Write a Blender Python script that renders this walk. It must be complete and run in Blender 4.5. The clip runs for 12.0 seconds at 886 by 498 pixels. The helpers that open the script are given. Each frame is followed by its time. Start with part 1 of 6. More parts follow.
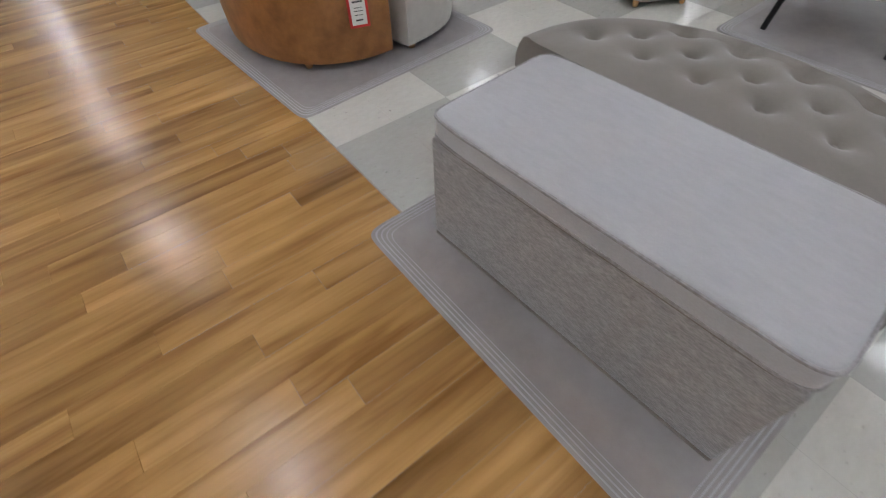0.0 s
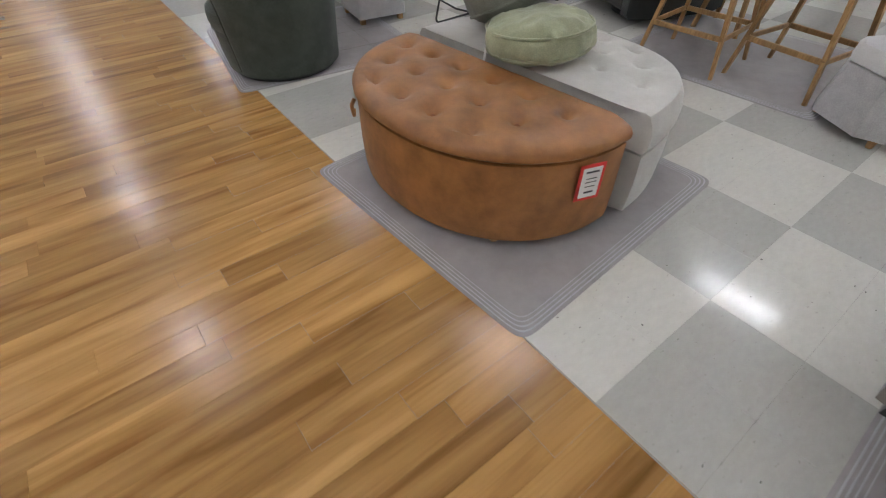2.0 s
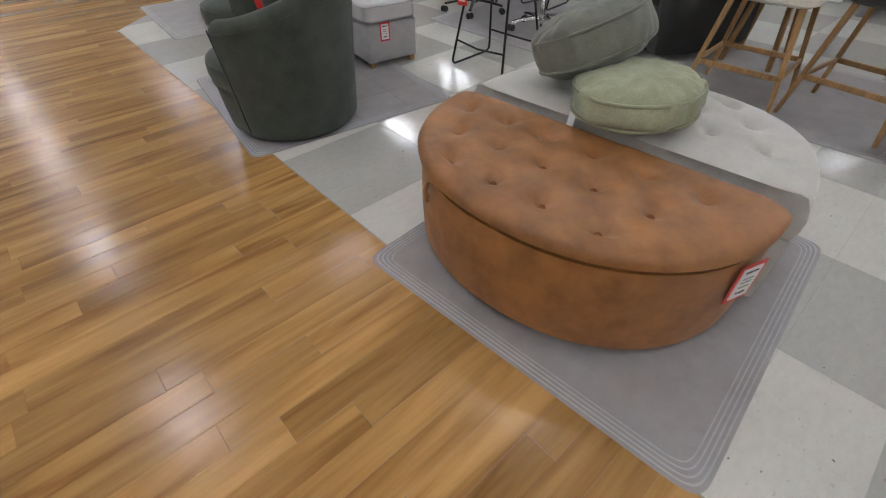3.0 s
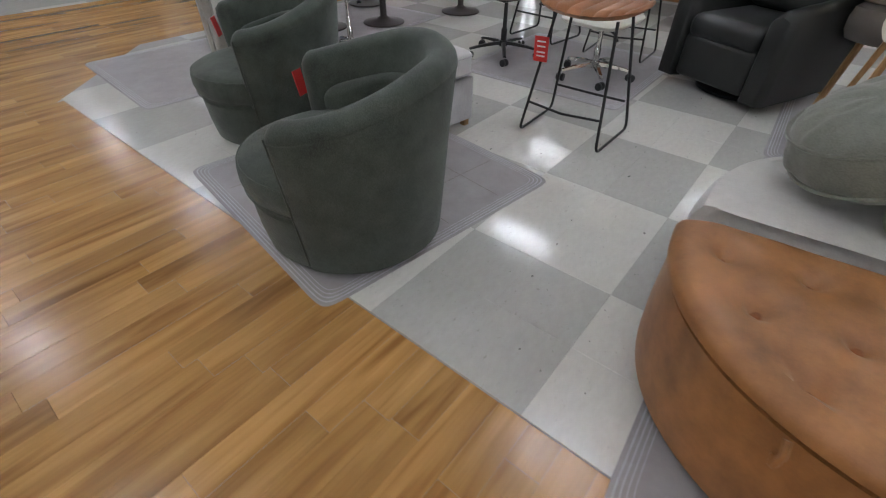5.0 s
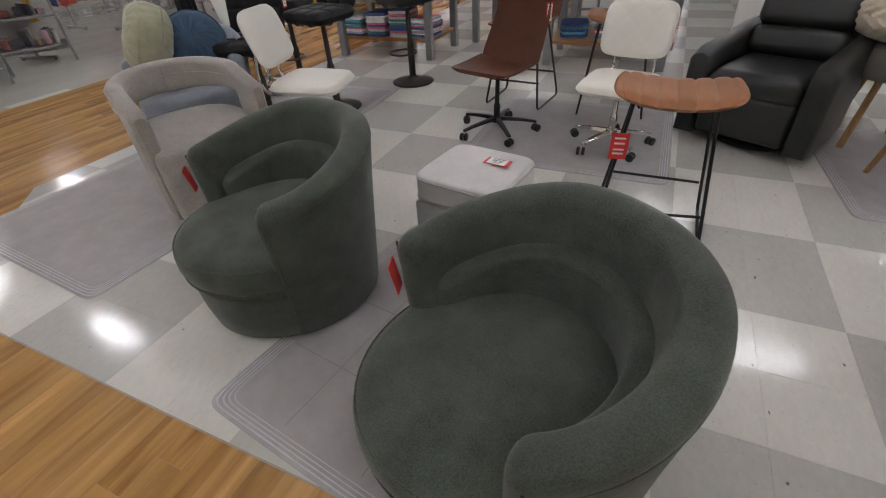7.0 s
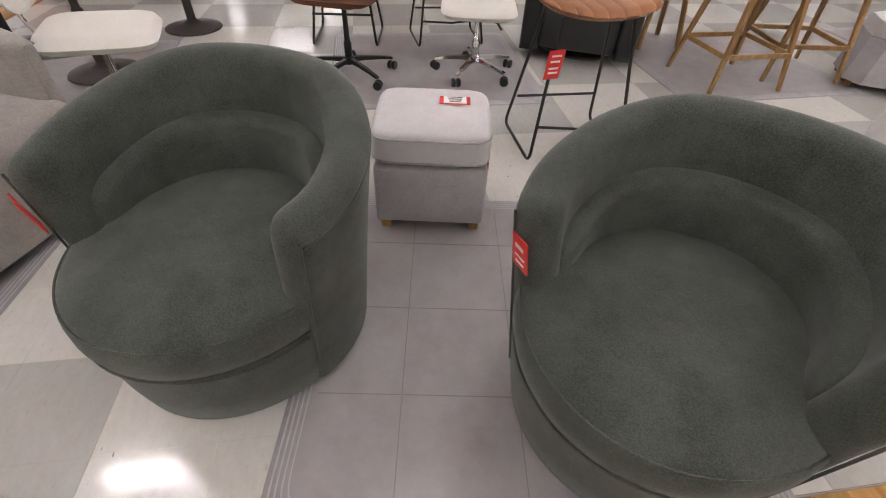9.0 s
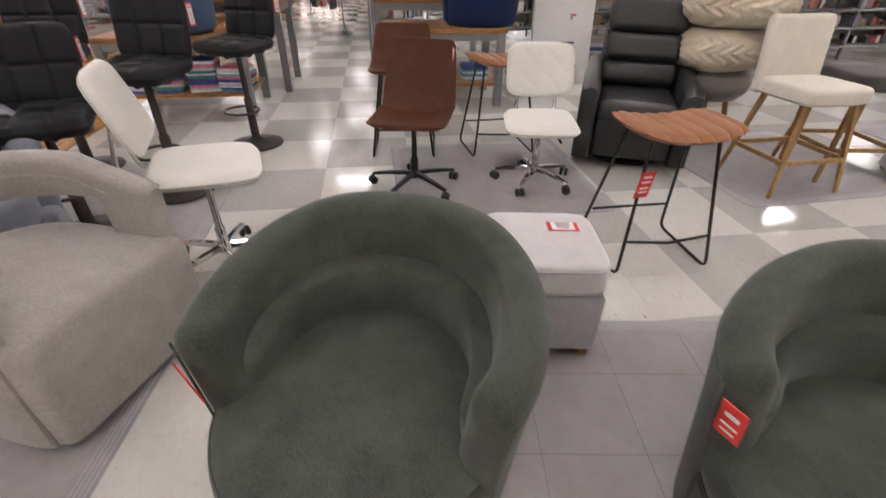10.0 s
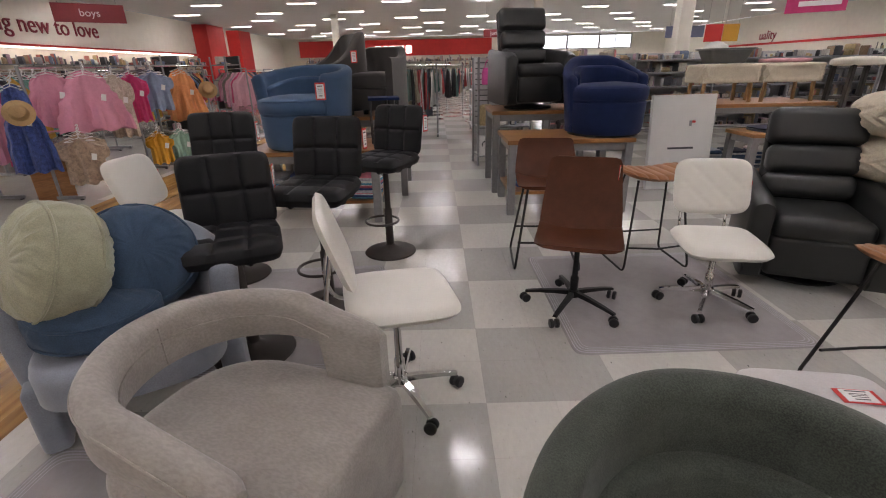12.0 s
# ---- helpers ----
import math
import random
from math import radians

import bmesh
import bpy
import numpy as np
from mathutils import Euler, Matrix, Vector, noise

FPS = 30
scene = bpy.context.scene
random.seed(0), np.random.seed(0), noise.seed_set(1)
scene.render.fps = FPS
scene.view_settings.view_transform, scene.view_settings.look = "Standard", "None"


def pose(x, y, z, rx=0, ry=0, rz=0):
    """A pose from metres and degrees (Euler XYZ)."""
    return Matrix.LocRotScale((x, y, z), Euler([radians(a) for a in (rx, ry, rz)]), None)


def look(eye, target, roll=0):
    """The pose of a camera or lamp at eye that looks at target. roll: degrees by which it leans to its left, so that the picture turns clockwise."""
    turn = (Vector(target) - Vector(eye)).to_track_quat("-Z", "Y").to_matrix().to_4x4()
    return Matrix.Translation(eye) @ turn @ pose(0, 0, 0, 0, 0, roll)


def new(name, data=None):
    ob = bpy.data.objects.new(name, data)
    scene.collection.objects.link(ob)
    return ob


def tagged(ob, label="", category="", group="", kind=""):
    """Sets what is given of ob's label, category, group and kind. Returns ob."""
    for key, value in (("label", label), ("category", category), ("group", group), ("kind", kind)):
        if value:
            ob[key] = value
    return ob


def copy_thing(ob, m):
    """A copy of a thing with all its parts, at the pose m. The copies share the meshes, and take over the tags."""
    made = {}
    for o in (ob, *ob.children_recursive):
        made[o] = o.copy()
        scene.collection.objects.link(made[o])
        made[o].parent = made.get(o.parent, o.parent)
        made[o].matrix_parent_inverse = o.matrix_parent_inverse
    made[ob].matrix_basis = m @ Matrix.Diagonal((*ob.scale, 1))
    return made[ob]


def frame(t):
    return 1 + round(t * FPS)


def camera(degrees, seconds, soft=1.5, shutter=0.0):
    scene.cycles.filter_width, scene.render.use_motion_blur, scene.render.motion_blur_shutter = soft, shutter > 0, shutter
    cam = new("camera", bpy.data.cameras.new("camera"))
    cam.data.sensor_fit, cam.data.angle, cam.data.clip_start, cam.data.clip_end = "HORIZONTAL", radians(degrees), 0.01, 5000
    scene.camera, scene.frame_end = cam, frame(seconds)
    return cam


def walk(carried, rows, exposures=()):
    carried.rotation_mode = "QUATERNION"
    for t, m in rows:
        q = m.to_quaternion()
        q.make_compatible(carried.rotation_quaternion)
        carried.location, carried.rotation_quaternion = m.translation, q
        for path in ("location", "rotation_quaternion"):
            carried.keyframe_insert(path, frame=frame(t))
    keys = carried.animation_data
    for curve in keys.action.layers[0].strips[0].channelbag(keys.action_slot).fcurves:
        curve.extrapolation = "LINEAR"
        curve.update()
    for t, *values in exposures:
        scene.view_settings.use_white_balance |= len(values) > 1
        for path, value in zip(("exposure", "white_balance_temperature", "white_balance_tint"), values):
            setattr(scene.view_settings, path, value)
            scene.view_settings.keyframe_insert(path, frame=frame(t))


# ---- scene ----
cam = camera(89.2, 12.0, soft=1.1, shutter=0.2)
PATH = [
    (0, (1.553, -0.588, 1.224), (0.534, 0.166, -0.322), -2.0),
    (0.5, (1.224, -0.651, 1.228), (0.139, 0.145, -0.251), -1.0),
    (1, (0.921, -0.688, 1.206), (-0.216, 0.104, -0.236), -0.7),
    (1.5, (0.54, -0.676, 1.216), (-0.611, 0.146, -0.199), 0.1),
    (2, (0.222, -0.706, 1.211), (-0.917, 0.157, -0.188), -0.7),
    (2.5, (-0.104, -0.73, 1.24), (-1.237, 0.201, -0.12), -1.3),
    (3, (-0.407, -0.75, 1.215), (-1.498, 0.246, -0.133), -0.5),
    (3.2, (-0.541, -0.738, 1.186), (-1.622, 0.291, -0.145), -0.4),
    (4.8, (-1.426, -0.682, 1.182), (-2.43, 0.459, -0.119), -0.9),
    (5, (-1.577, -0.654, 1.169), (-2.547, 0.529, -0.118), 0.2),
    (5.5, (-1.921, -0.565, 1.2), (-2.863, 0.688, -0.041), -0.3),
    (6, (-2.214, -0.503, 1.274), (-3.124, 0.84, 0.104), -1.8),
    (6.5, (-2.474, -0.456, 1.309), (-3.272, 0.975, 0.163), -3.2),
    (7, (-2.658, -0.407, 1.305), (-3.369, 1.037, 0.116), -3.6),
    (7.5, (-2.949, -0.41, 1.239), (-3.362, 1.056, -0.058), -1.2),
    (9.5, (-3.658, -0.178, 1.17), (-3.370, 1.258, -0.192), 2.5),
    (10, (-3.866, -0.071, 1.271), (-3.623, 1.593, 0.188), 0.7),
    (10.5, (-4.087, 0.029, 1.38), (-4.031, 1.82, 0.492), -1.2),
    (11, (-4.268, 0.107, 1.405), (-4.298, 1.939, 0.604), -1.4),
    (11.5, (-4.428, 0.234, 1.367), (-4.443, 2.092, 0.626), -0.9),
    (12, (-4.452, 0.248, 1.374), (-4.442, 2.103, 0.626), -1.3),
]
LIGHTING = [(0, -0.12, 6150, 9), (1.5, 0.0, 6200, 9), (3.2, -0.08, 6200, 9), (5.5, -0.08, 5980, 9), (6.8, -0.15, 6350, 12), (7.6, 0.06, 6600, 14), (9.4, 0.42, 6750, 18), (10.0, 0.42, 6750, 18), (10.6, 0.25, 6750, 18), (11.2, -0.02, 6750, 18), (12, -0.12, 6750, 18)]
walk(cam, [(t, look(eye, target, roll)) for t, eye, target, roll in PATH], LIGHTING)

# ---- light ----
CEIL = 4.0
world = bpy.data.worlds.new("world")
scene.world = world
world.use_nodes = True
sky = world.node_tree.nodes.new("ShaderNodeTexSky")
sky.sky_type, sky.sun_disc = "NISHITA", False
sky.sun_elevation, sky.sun_rotation = radians(40), radians(200)
world.node_tree.links.new(sky.outputs[0], world.node_tree.nodes["Background"].inputs[0])
world.node_tree.nodes["Background"].inputs[1].default_value = 0.1
LAMP_POWER = 47.0


# ---- materials ----
def nodes_of(name):
    m = bpy.data.materials.new(name)
    m.use_nodes = True
    nt = m.node_tree
    return m, nt, nt.nodes["Principled BSDF"]


def add(nt, kind, **values):
    n = nt.nodes.new(kind)
    for key, value in values.items():
        n.inputs[key].default_value = value
    return n


def coords(nt, scale=(1, 1, 1)):
    tc = nt.nodes.new("ShaderNodeTexCoord")
    mp = nt.nodes.new("ShaderNodeMapping")
    mp.inputs["Scale"].default_value = scale
    nt.links.new(tc.outputs["Object"], mp.inputs[0])
    return mp.outputs[0]


def mixed(nt, fac, a, b, blend="MIX"):
    m = nt.nodes.new("ShaderNodeMix")
    m.data_type, m.blend_type = "RGBA", blend
    for slot, v in ((0, fac), (6, a), (7, b)):
        if hasattr(v, "links"):
            nt.links.new(v, m.inputs[slot])
        else:
            m.inputs[slot].default_value = v
    return m.outputs[2]


def ramp(nt, src, stops):
    r = nt.nodes.new("ShaderNodeValToRGB")
    e = r.color_ramp.elements
    while len(e) < len(stops):
        e.new(0.5)
    for el, (p, c) in zip(e, stops):
        el.position, el.color = p, (*c, 1) if len(c) == 3 else c
    nt.links.new(src, r.inputs[0])
    return r.outputs[0]


def bump(nt, bsdf, src, strength, dist):
    b = add(nt, "ShaderNodeBump", Strength=strength, Distance=dist)
    nt.links.new(src, b.inputs["Height"])
    nt.links.new(b.outputs[0], bsdf.inputs["Normal"])


def fabric(name, col, var=0.25, rough=0.9, weave=450, blotch=7, sheen=0.0, relief=0.25, stretch=(1, 1, 1), ribs=0, grain=0.45):
    """Cloth or leather: large soft blotches, fine grain and relief."""
    m, nt, b = nodes_of(name)
    v = coords(nt, stretch)
    big = add(nt, "ShaderNodeTexNoise", Scale=blotch, Detail=6.0, Roughness=0.6)
    fine = add(nt, "ShaderNodeTexNoise", Scale=weave, Detail=3.0)
    nt.links.new(v, big.inputs["Vector"]), nt.links.new(v, fine.inputs["Vector"])
    lo, hi = tuple(c * (1 - var) for c in col), tuple(min(1, c * (1 + var)) for c in col)
    base = ramp(nt, big.outputs[0], [(0.3, lo), (0.7, hi)])
    base = mixed(nt, grain, base, ramp(nt, fine.outputs[0], [(0.38, lo), (0.62, hi)]))
    nt.links.new(base, b.inputs["Base Color"])
    b.inputs["Roughness"].default_value = rough
    b.inputs["Sheen Weight"].default_value = sheen
    b.inputs["Specular IOR Level"].default_value = 0.5 if rough < 0.5 else 0.2
    height = fine.outputs[0]
    if ribs:
        wv = add(nt, "ShaderNodeTexWave", Scale=float(ribs), Distortion=0.6)
        wv.bands_direction = "DIAGONAL"
        nt.links.new(v, wv.inputs["Vector"])
        height = mixed(nt, 0.6, height, wv.outputs[0])
    bump(nt, b, height, relief, 0.002)
    return m


def plain(name, col, rough=0.5, metal=0.0, var=0.08, scale=30, relief=0.05):
    m, nt, b = nodes_of(name)
    v = coords(nt)
    n = add(nt, "ShaderNodeTexNoise", Scale=scale, Detail=5.0)
    nt.links.new(v, n.inputs["Vector"])
    nt.links.new(ramp(nt, n.outputs[0], [(0.3, tuple(c * (1 - var) for c in col)), (0.7, tuple(min(1, c * (1 + var)) for c in col))]), b.inputs["Base Color"])
    b.inputs["Roughness"].default_value, b.inputs["Metallic"].default_value = rough, metal
    bump(nt, b, n.outputs[0], relief, 0.002)
    return m


def wood(name, dark, light, rough, grain=(14, 1.2, 14), per_piece=0.5, relief=0.06):
    """Grained wood, its grain along the local y; each piece has its own tone."""
    m, nt, b = nodes_of(name)
    info = nt.nodes.new("ShaderNodeObjectInfo")
    geo = nt.nodes.new("ShaderNodeNewGeometry")
    tone = nt.nodes.new("ShaderNodeMath")
    tone.operation = "ADD"
    nt.links.new(info.outputs["Random"], tone.inputs[0]), nt.links.new(geo.outputs["Random Per Island"], tone.inputs[1])
    frac = nt.nodes.new("ShaderNodeMath")
    frac.operation = "FRACT"
    nt.links.new(tone.outputs[0], frac.inputs[0])
    tc = nt.nodes.new("ShaderNodeTexCoord")
    off = nt.nodes.new("ShaderNodeVectorMath")
    off.operation = "SCALE"
    off.inputs[0].default_value = (7, 31, 13)
    nt.links.new(frac.outputs[0], off.inputs["Scale"])
    mv = nt.nodes.new("ShaderNodeVectorMath")
    nt.links.new(tc.outputs["Object"], mv.inputs[0]), nt.links.new(off.outputs[0], mv.inputs[1])
    mp = nt.nodes.new("ShaderNodeMapping")
    mp.inputs["Scale"].default_value = grain
    nt.links.new(mv.outputs[0], mp.inputs[0])
    n1 = add(nt, "ShaderNodeTexNoise", Scale=1.0, Detail=7.0, Roughness=0.62, Distortion=0.4)
    n2 = add(nt, "ShaderNodeTexNoise", Scale=6.0, Detail=4.0)
    nt.links.new(mp.outputs[0], n1.inputs["Vector"]), nt.links.new(mp.outputs[0], n2.inputs["Vector"])
    base = ramp(nt, n1.outputs[0], [(0.25, dark), (0.72, light)])
    fine = ramp(nt, n2.outputs[0], [(0.3, (0.62, 0.58, 0.52)), (0.6, (1, 1, 1))])
    base = mixed(nt, 0.75, base, fine, "MULTIPLY")
    t = ramp(nt, frac.outputs[0], [(0.0, (1 - per_piece * 0.55,) * 3), (1.0, (1 + per_piece * 0.25,) * 3)])
    base = mixed(nt, 1.0, base, t, "MULTIPLY")
    nt.links.new(base, b.inputs["Base Color"])
    b.inputs["Roughness"].default_value = rough
    bump(nt, b, n1.outputs[0], relief, 0.003)
    return m


def plank_wood(name, dark, light):
    """Honey-coloured printed planks: broad soft streaks along the board, a few fine pores, a satin polish that varies."""
    m, nt, b = nodes_of(name)
    info = nt.nodes.new("ShaderNodeObjectInfo")
    geo = nt.nodes.new("ShaderNodeNewGeometry")
    tone = nt.nodes.new("ShaderNodeMath")
    tone.operation = "ADD"
    nt.links.new(info.outputs["Random"], tone.inputs[0]), nt.links.new(geo.outputs["Random Per Island"], tone.inputs[1])
    frac = nt.nodes.new("ShaderNodeMath")
    frac.operation = "FRACT"
    nt.links.new(tone.outputs[0], frac.inputs[0])
    off = nt.nodes.new("ShaderNodeVectorMath")
    off.operation = "SCALE"
    off.inputs[0].default_value = (7, 31, 13)
    nt.links.new(frac.outputs[0], off.inputs["Scale"])
    mv = nt.nodes.new("ShaderNodeVectorMath")
    nt.links.new(geo.outputs["Position"], mv.inputs[0]), nt.links.new(off.outputs[0], mv.inputs[1])
    noises = []
    for scale, detail, rough in (((15, 1.3, 1), 3.0, 0.5), ((5, 0.9, 1), 2.0, 0.5), ((110, 3.5, 1), 3.0, 0.6)):
        mp = nt.nodes.new("ShaderNodeMapping")
        mp.inputs["Scale"].default_value = scale
        nt.links.new(mv.outputs[0], mp.inputs[0])
        n = add(nt, "ShaderNodeTexNoise", Scale=1.0, Detail=detail, Roughness=rough, Distortion=0.5)
        nt.links.new(mp.outputs[0], n.inputs["Vector"])
        noises.append(n.outputs[0])
    mid = tuple((a + b) / 2 * 1.04 for a, b in zip(dark, light))
    base = ramp(nt, noises[0], [(0.30, dark), (0.47, mid), (0.68, light)])
    base = mixed(nt, 0.8, base, ramp(nt, noises[1], [(0.32, (0.72, 0.68, 0.62)), (0.62, (1.08, 1.08, 1.08))]), "MULTIPLY")
    base = mixed(nt, 0.35, base, ramp(nt, noises[2], [(0.34, (0.72, 0.68, 0.62)), (0.5, (1, 1, 1))]), "MULTIPLY")
    base = mixed(nt, 1.0, base, ramp(nt, frac.outputs[0], [(0.0, (0.80, 0.78, 0.76)), (0.5, (0.98, 0.98, 0.97)), (1.0, (1.14, 1.13, 1.10))]), "MULTIPLY")
    nt.links.new(base, b.inputs["Base Color"])
    nt.links.new(ramp(nt, noises[1], [(0.3, (0.19,) * 3), (0.7, (0.27,) * 3)]), b.inputs["Roughness"])
    b.inputs["Specular IOR Level"].default_value = 0.32
    bump(nt, b, noises[2], 0.05, 0.001)
    return m


def tile_mat(name, col, fleck):
    """Vinyl composition tile: mottled ground, short darker flecks, polished with faint waves."""
    m, nt, b = nodes_of(name)
    tc = nt.nodes.new("ShaderNodeNewGeometry")
    mp = nt.nodes.new("ShaderNodeMapping")
    mp.inputs["Scale"].default_value = (1, 0.45, 1)
    mp.inputs["Rotation"].default_value = (0, 0, 0.6)
    nt.links.new(tc.outputs["Position"], mp.inputs[0])
    big = add(nt, "ShaderNodeTexNoise", Scale=3.0, Detail=4.0)
    mid = add(nt, "ShaderNodeTexNoise", Scale=42.0, Detail=5.0, Roughness=0.7)
    fl = add(nt, "ShaderNodeTexNoise", Scale=70.0, Detail=2.0)
    wave = add(nt, "ShaderNodeTexNoise", Scale=7.0, Detail=2.0)
    for n in (big, mid, fl):
        nt.links.new(mp.outputs[0], n.inputs["Vector"])
    nt.links.new(tc.outputs["Position"], wave.inputs["Vector"])
    base = ramp(nt, mid.outputs[0], [(0.3, tuple(c * 0.93 for c in col)), (0.7, tuple(c * 1.04 for c in col))])
    base = mixed(nt, ramp(nt, fl.outputs[0], [(0.67, (0, 0, 0)), (0.75, (0.55, 0.55, 0.55))]), base, (*fleck, 1))
    base = mixed(nt, 0.5, base, ramp(nt, big.outputs[0], [(0.3, (0.86, 0.86, 0.85)), (0.7, (1, 1, 1))]), "MULTIPLY")
    scuff = add(nt, "ShaderNodeTexNoise", Scale=55.0, Detail=1.0)
    nt.links.new(mp.outputs[0], scuff.inputs["Vector"])
    base = mixed(nt, ramp(nt, scuff.outputs[0], [(0.775, (0, 0, 0)), (0.79, (0.8, 0.8, 0.8))]), base, (0.07, 0.065, 0.06, 1))
    nt.links.new(base, b.inputs["Base Color"])
    rr = ramp(nt, big.outputs[0], [(0.3, (0.09,) * 3), (0.75, (0.19,) * 3)])
    nt.links.new(rr, b.inputs["Roughness"])
    bump(nt, b, wave.outputs[0], 0.035, 0.02)
    return m


def glow(name, col, strength):
    m, nt, b = nodes_of(name)
    b.inputs["Base Color"].default_value = (*col, 1)
    b.inputs["Emission Color"].default_value = (*col, 1)
    b.inputs["Emission Strength"].default_value = strength
    return m


def mat_plastic(name):
    """Grey chair mat that lets the floor show through faintly."""
    m, nt, b = nodes_of(name)
    v = coords(nt)
    n = add(nt, "ShaderNodeTexNoise", Scale=5.0, Detail=8.0, Roughness=0.7)
    f = add(nt, "ShaderNodeTexVoronoi", Scale=420.0)
    nt.links.new(v, n.inputs["Vector"]), nt.links.new(v, f.inputs["Vector"])
    nt.links.new(ramp(nt, n.outputs[0], [(0.3, (0.34, 0.315, 0.315)), (0.7, (0.45, 0.42, 0.42))]), b.inputs["Base Color"])
    b.inputs["Roughness"].default_value = 0.42
    bump(nt, b, f.outputs[0], 0.25, 0.0015)
    clear = nt.nodes.new("ShaderNodeBsdfTransparent")
    mix = nt.nodes.new("ShaderNodeMixShader")
    mix.inputs[0].default_value = 0.3
    nt.links.new(b.outputs[0], mix.inputs[1]), nt.links.new(clear.outputs[0], mix.inputs[2])
    nt.links.new(mix.outputs[0], nt.nodes["Material Output"].inputs[0])
    return m


def varied(name, colours, rough=0.9):
    """Printed cloth whose ground colour differs from piece to piece."""
    m, nt, b = nodes_of(name)
    info = nt.nodes.new("ShaderNodeObjectInfo")
    geo = nt.nodes.new("ShaderNodeNewGeometry")
    s = nt.nodes.new("ShaderNodeMath")
    s.operation = "ADD"
    nt.links.new(info.outputs["Random"], s.inputs[0]), nt.links.new(geo.outputs["Random Per Island"], s.inputs[1])
    fr = nt.nodes.new("ShaderNodeMath")
    fr.operation = "FRACT"
    nt.links.new(s.outputs[0], fr.inputs[0])
    r = nt.nodes.new("ShaderNodeValToRGB")
    r.color_ramp.interpolation = "CONSTANT"
    e = r.color_ramp.elements
    while len(e) < len(colours):
        e.new(0.5)
    for i, (el, c) in enumerate(zip(e, colours)):
        el.position, el.color = i / len(colours), (*c, 1)
    nt.links.new(fr.outputs[0], r.inputs[0])
    n = add(nt, "ShaderNodeTexNoise", Scale=45.0, Detail=3.0)
    nt.links.new(coords(nt), n.inputs["Vector"])
    base = mixed(nt, 0.6, r.outputs[0], ramp(nt, n.outputs[0], [(0.4, (0.55, 0.55, 0.55)), (0.6, (1, 1, 1))]), "MULTIPLY")
    nt.links.new(base, b.inputs["Base Color"])
    b.inputs["Roughness"].default_value = rough
    return m


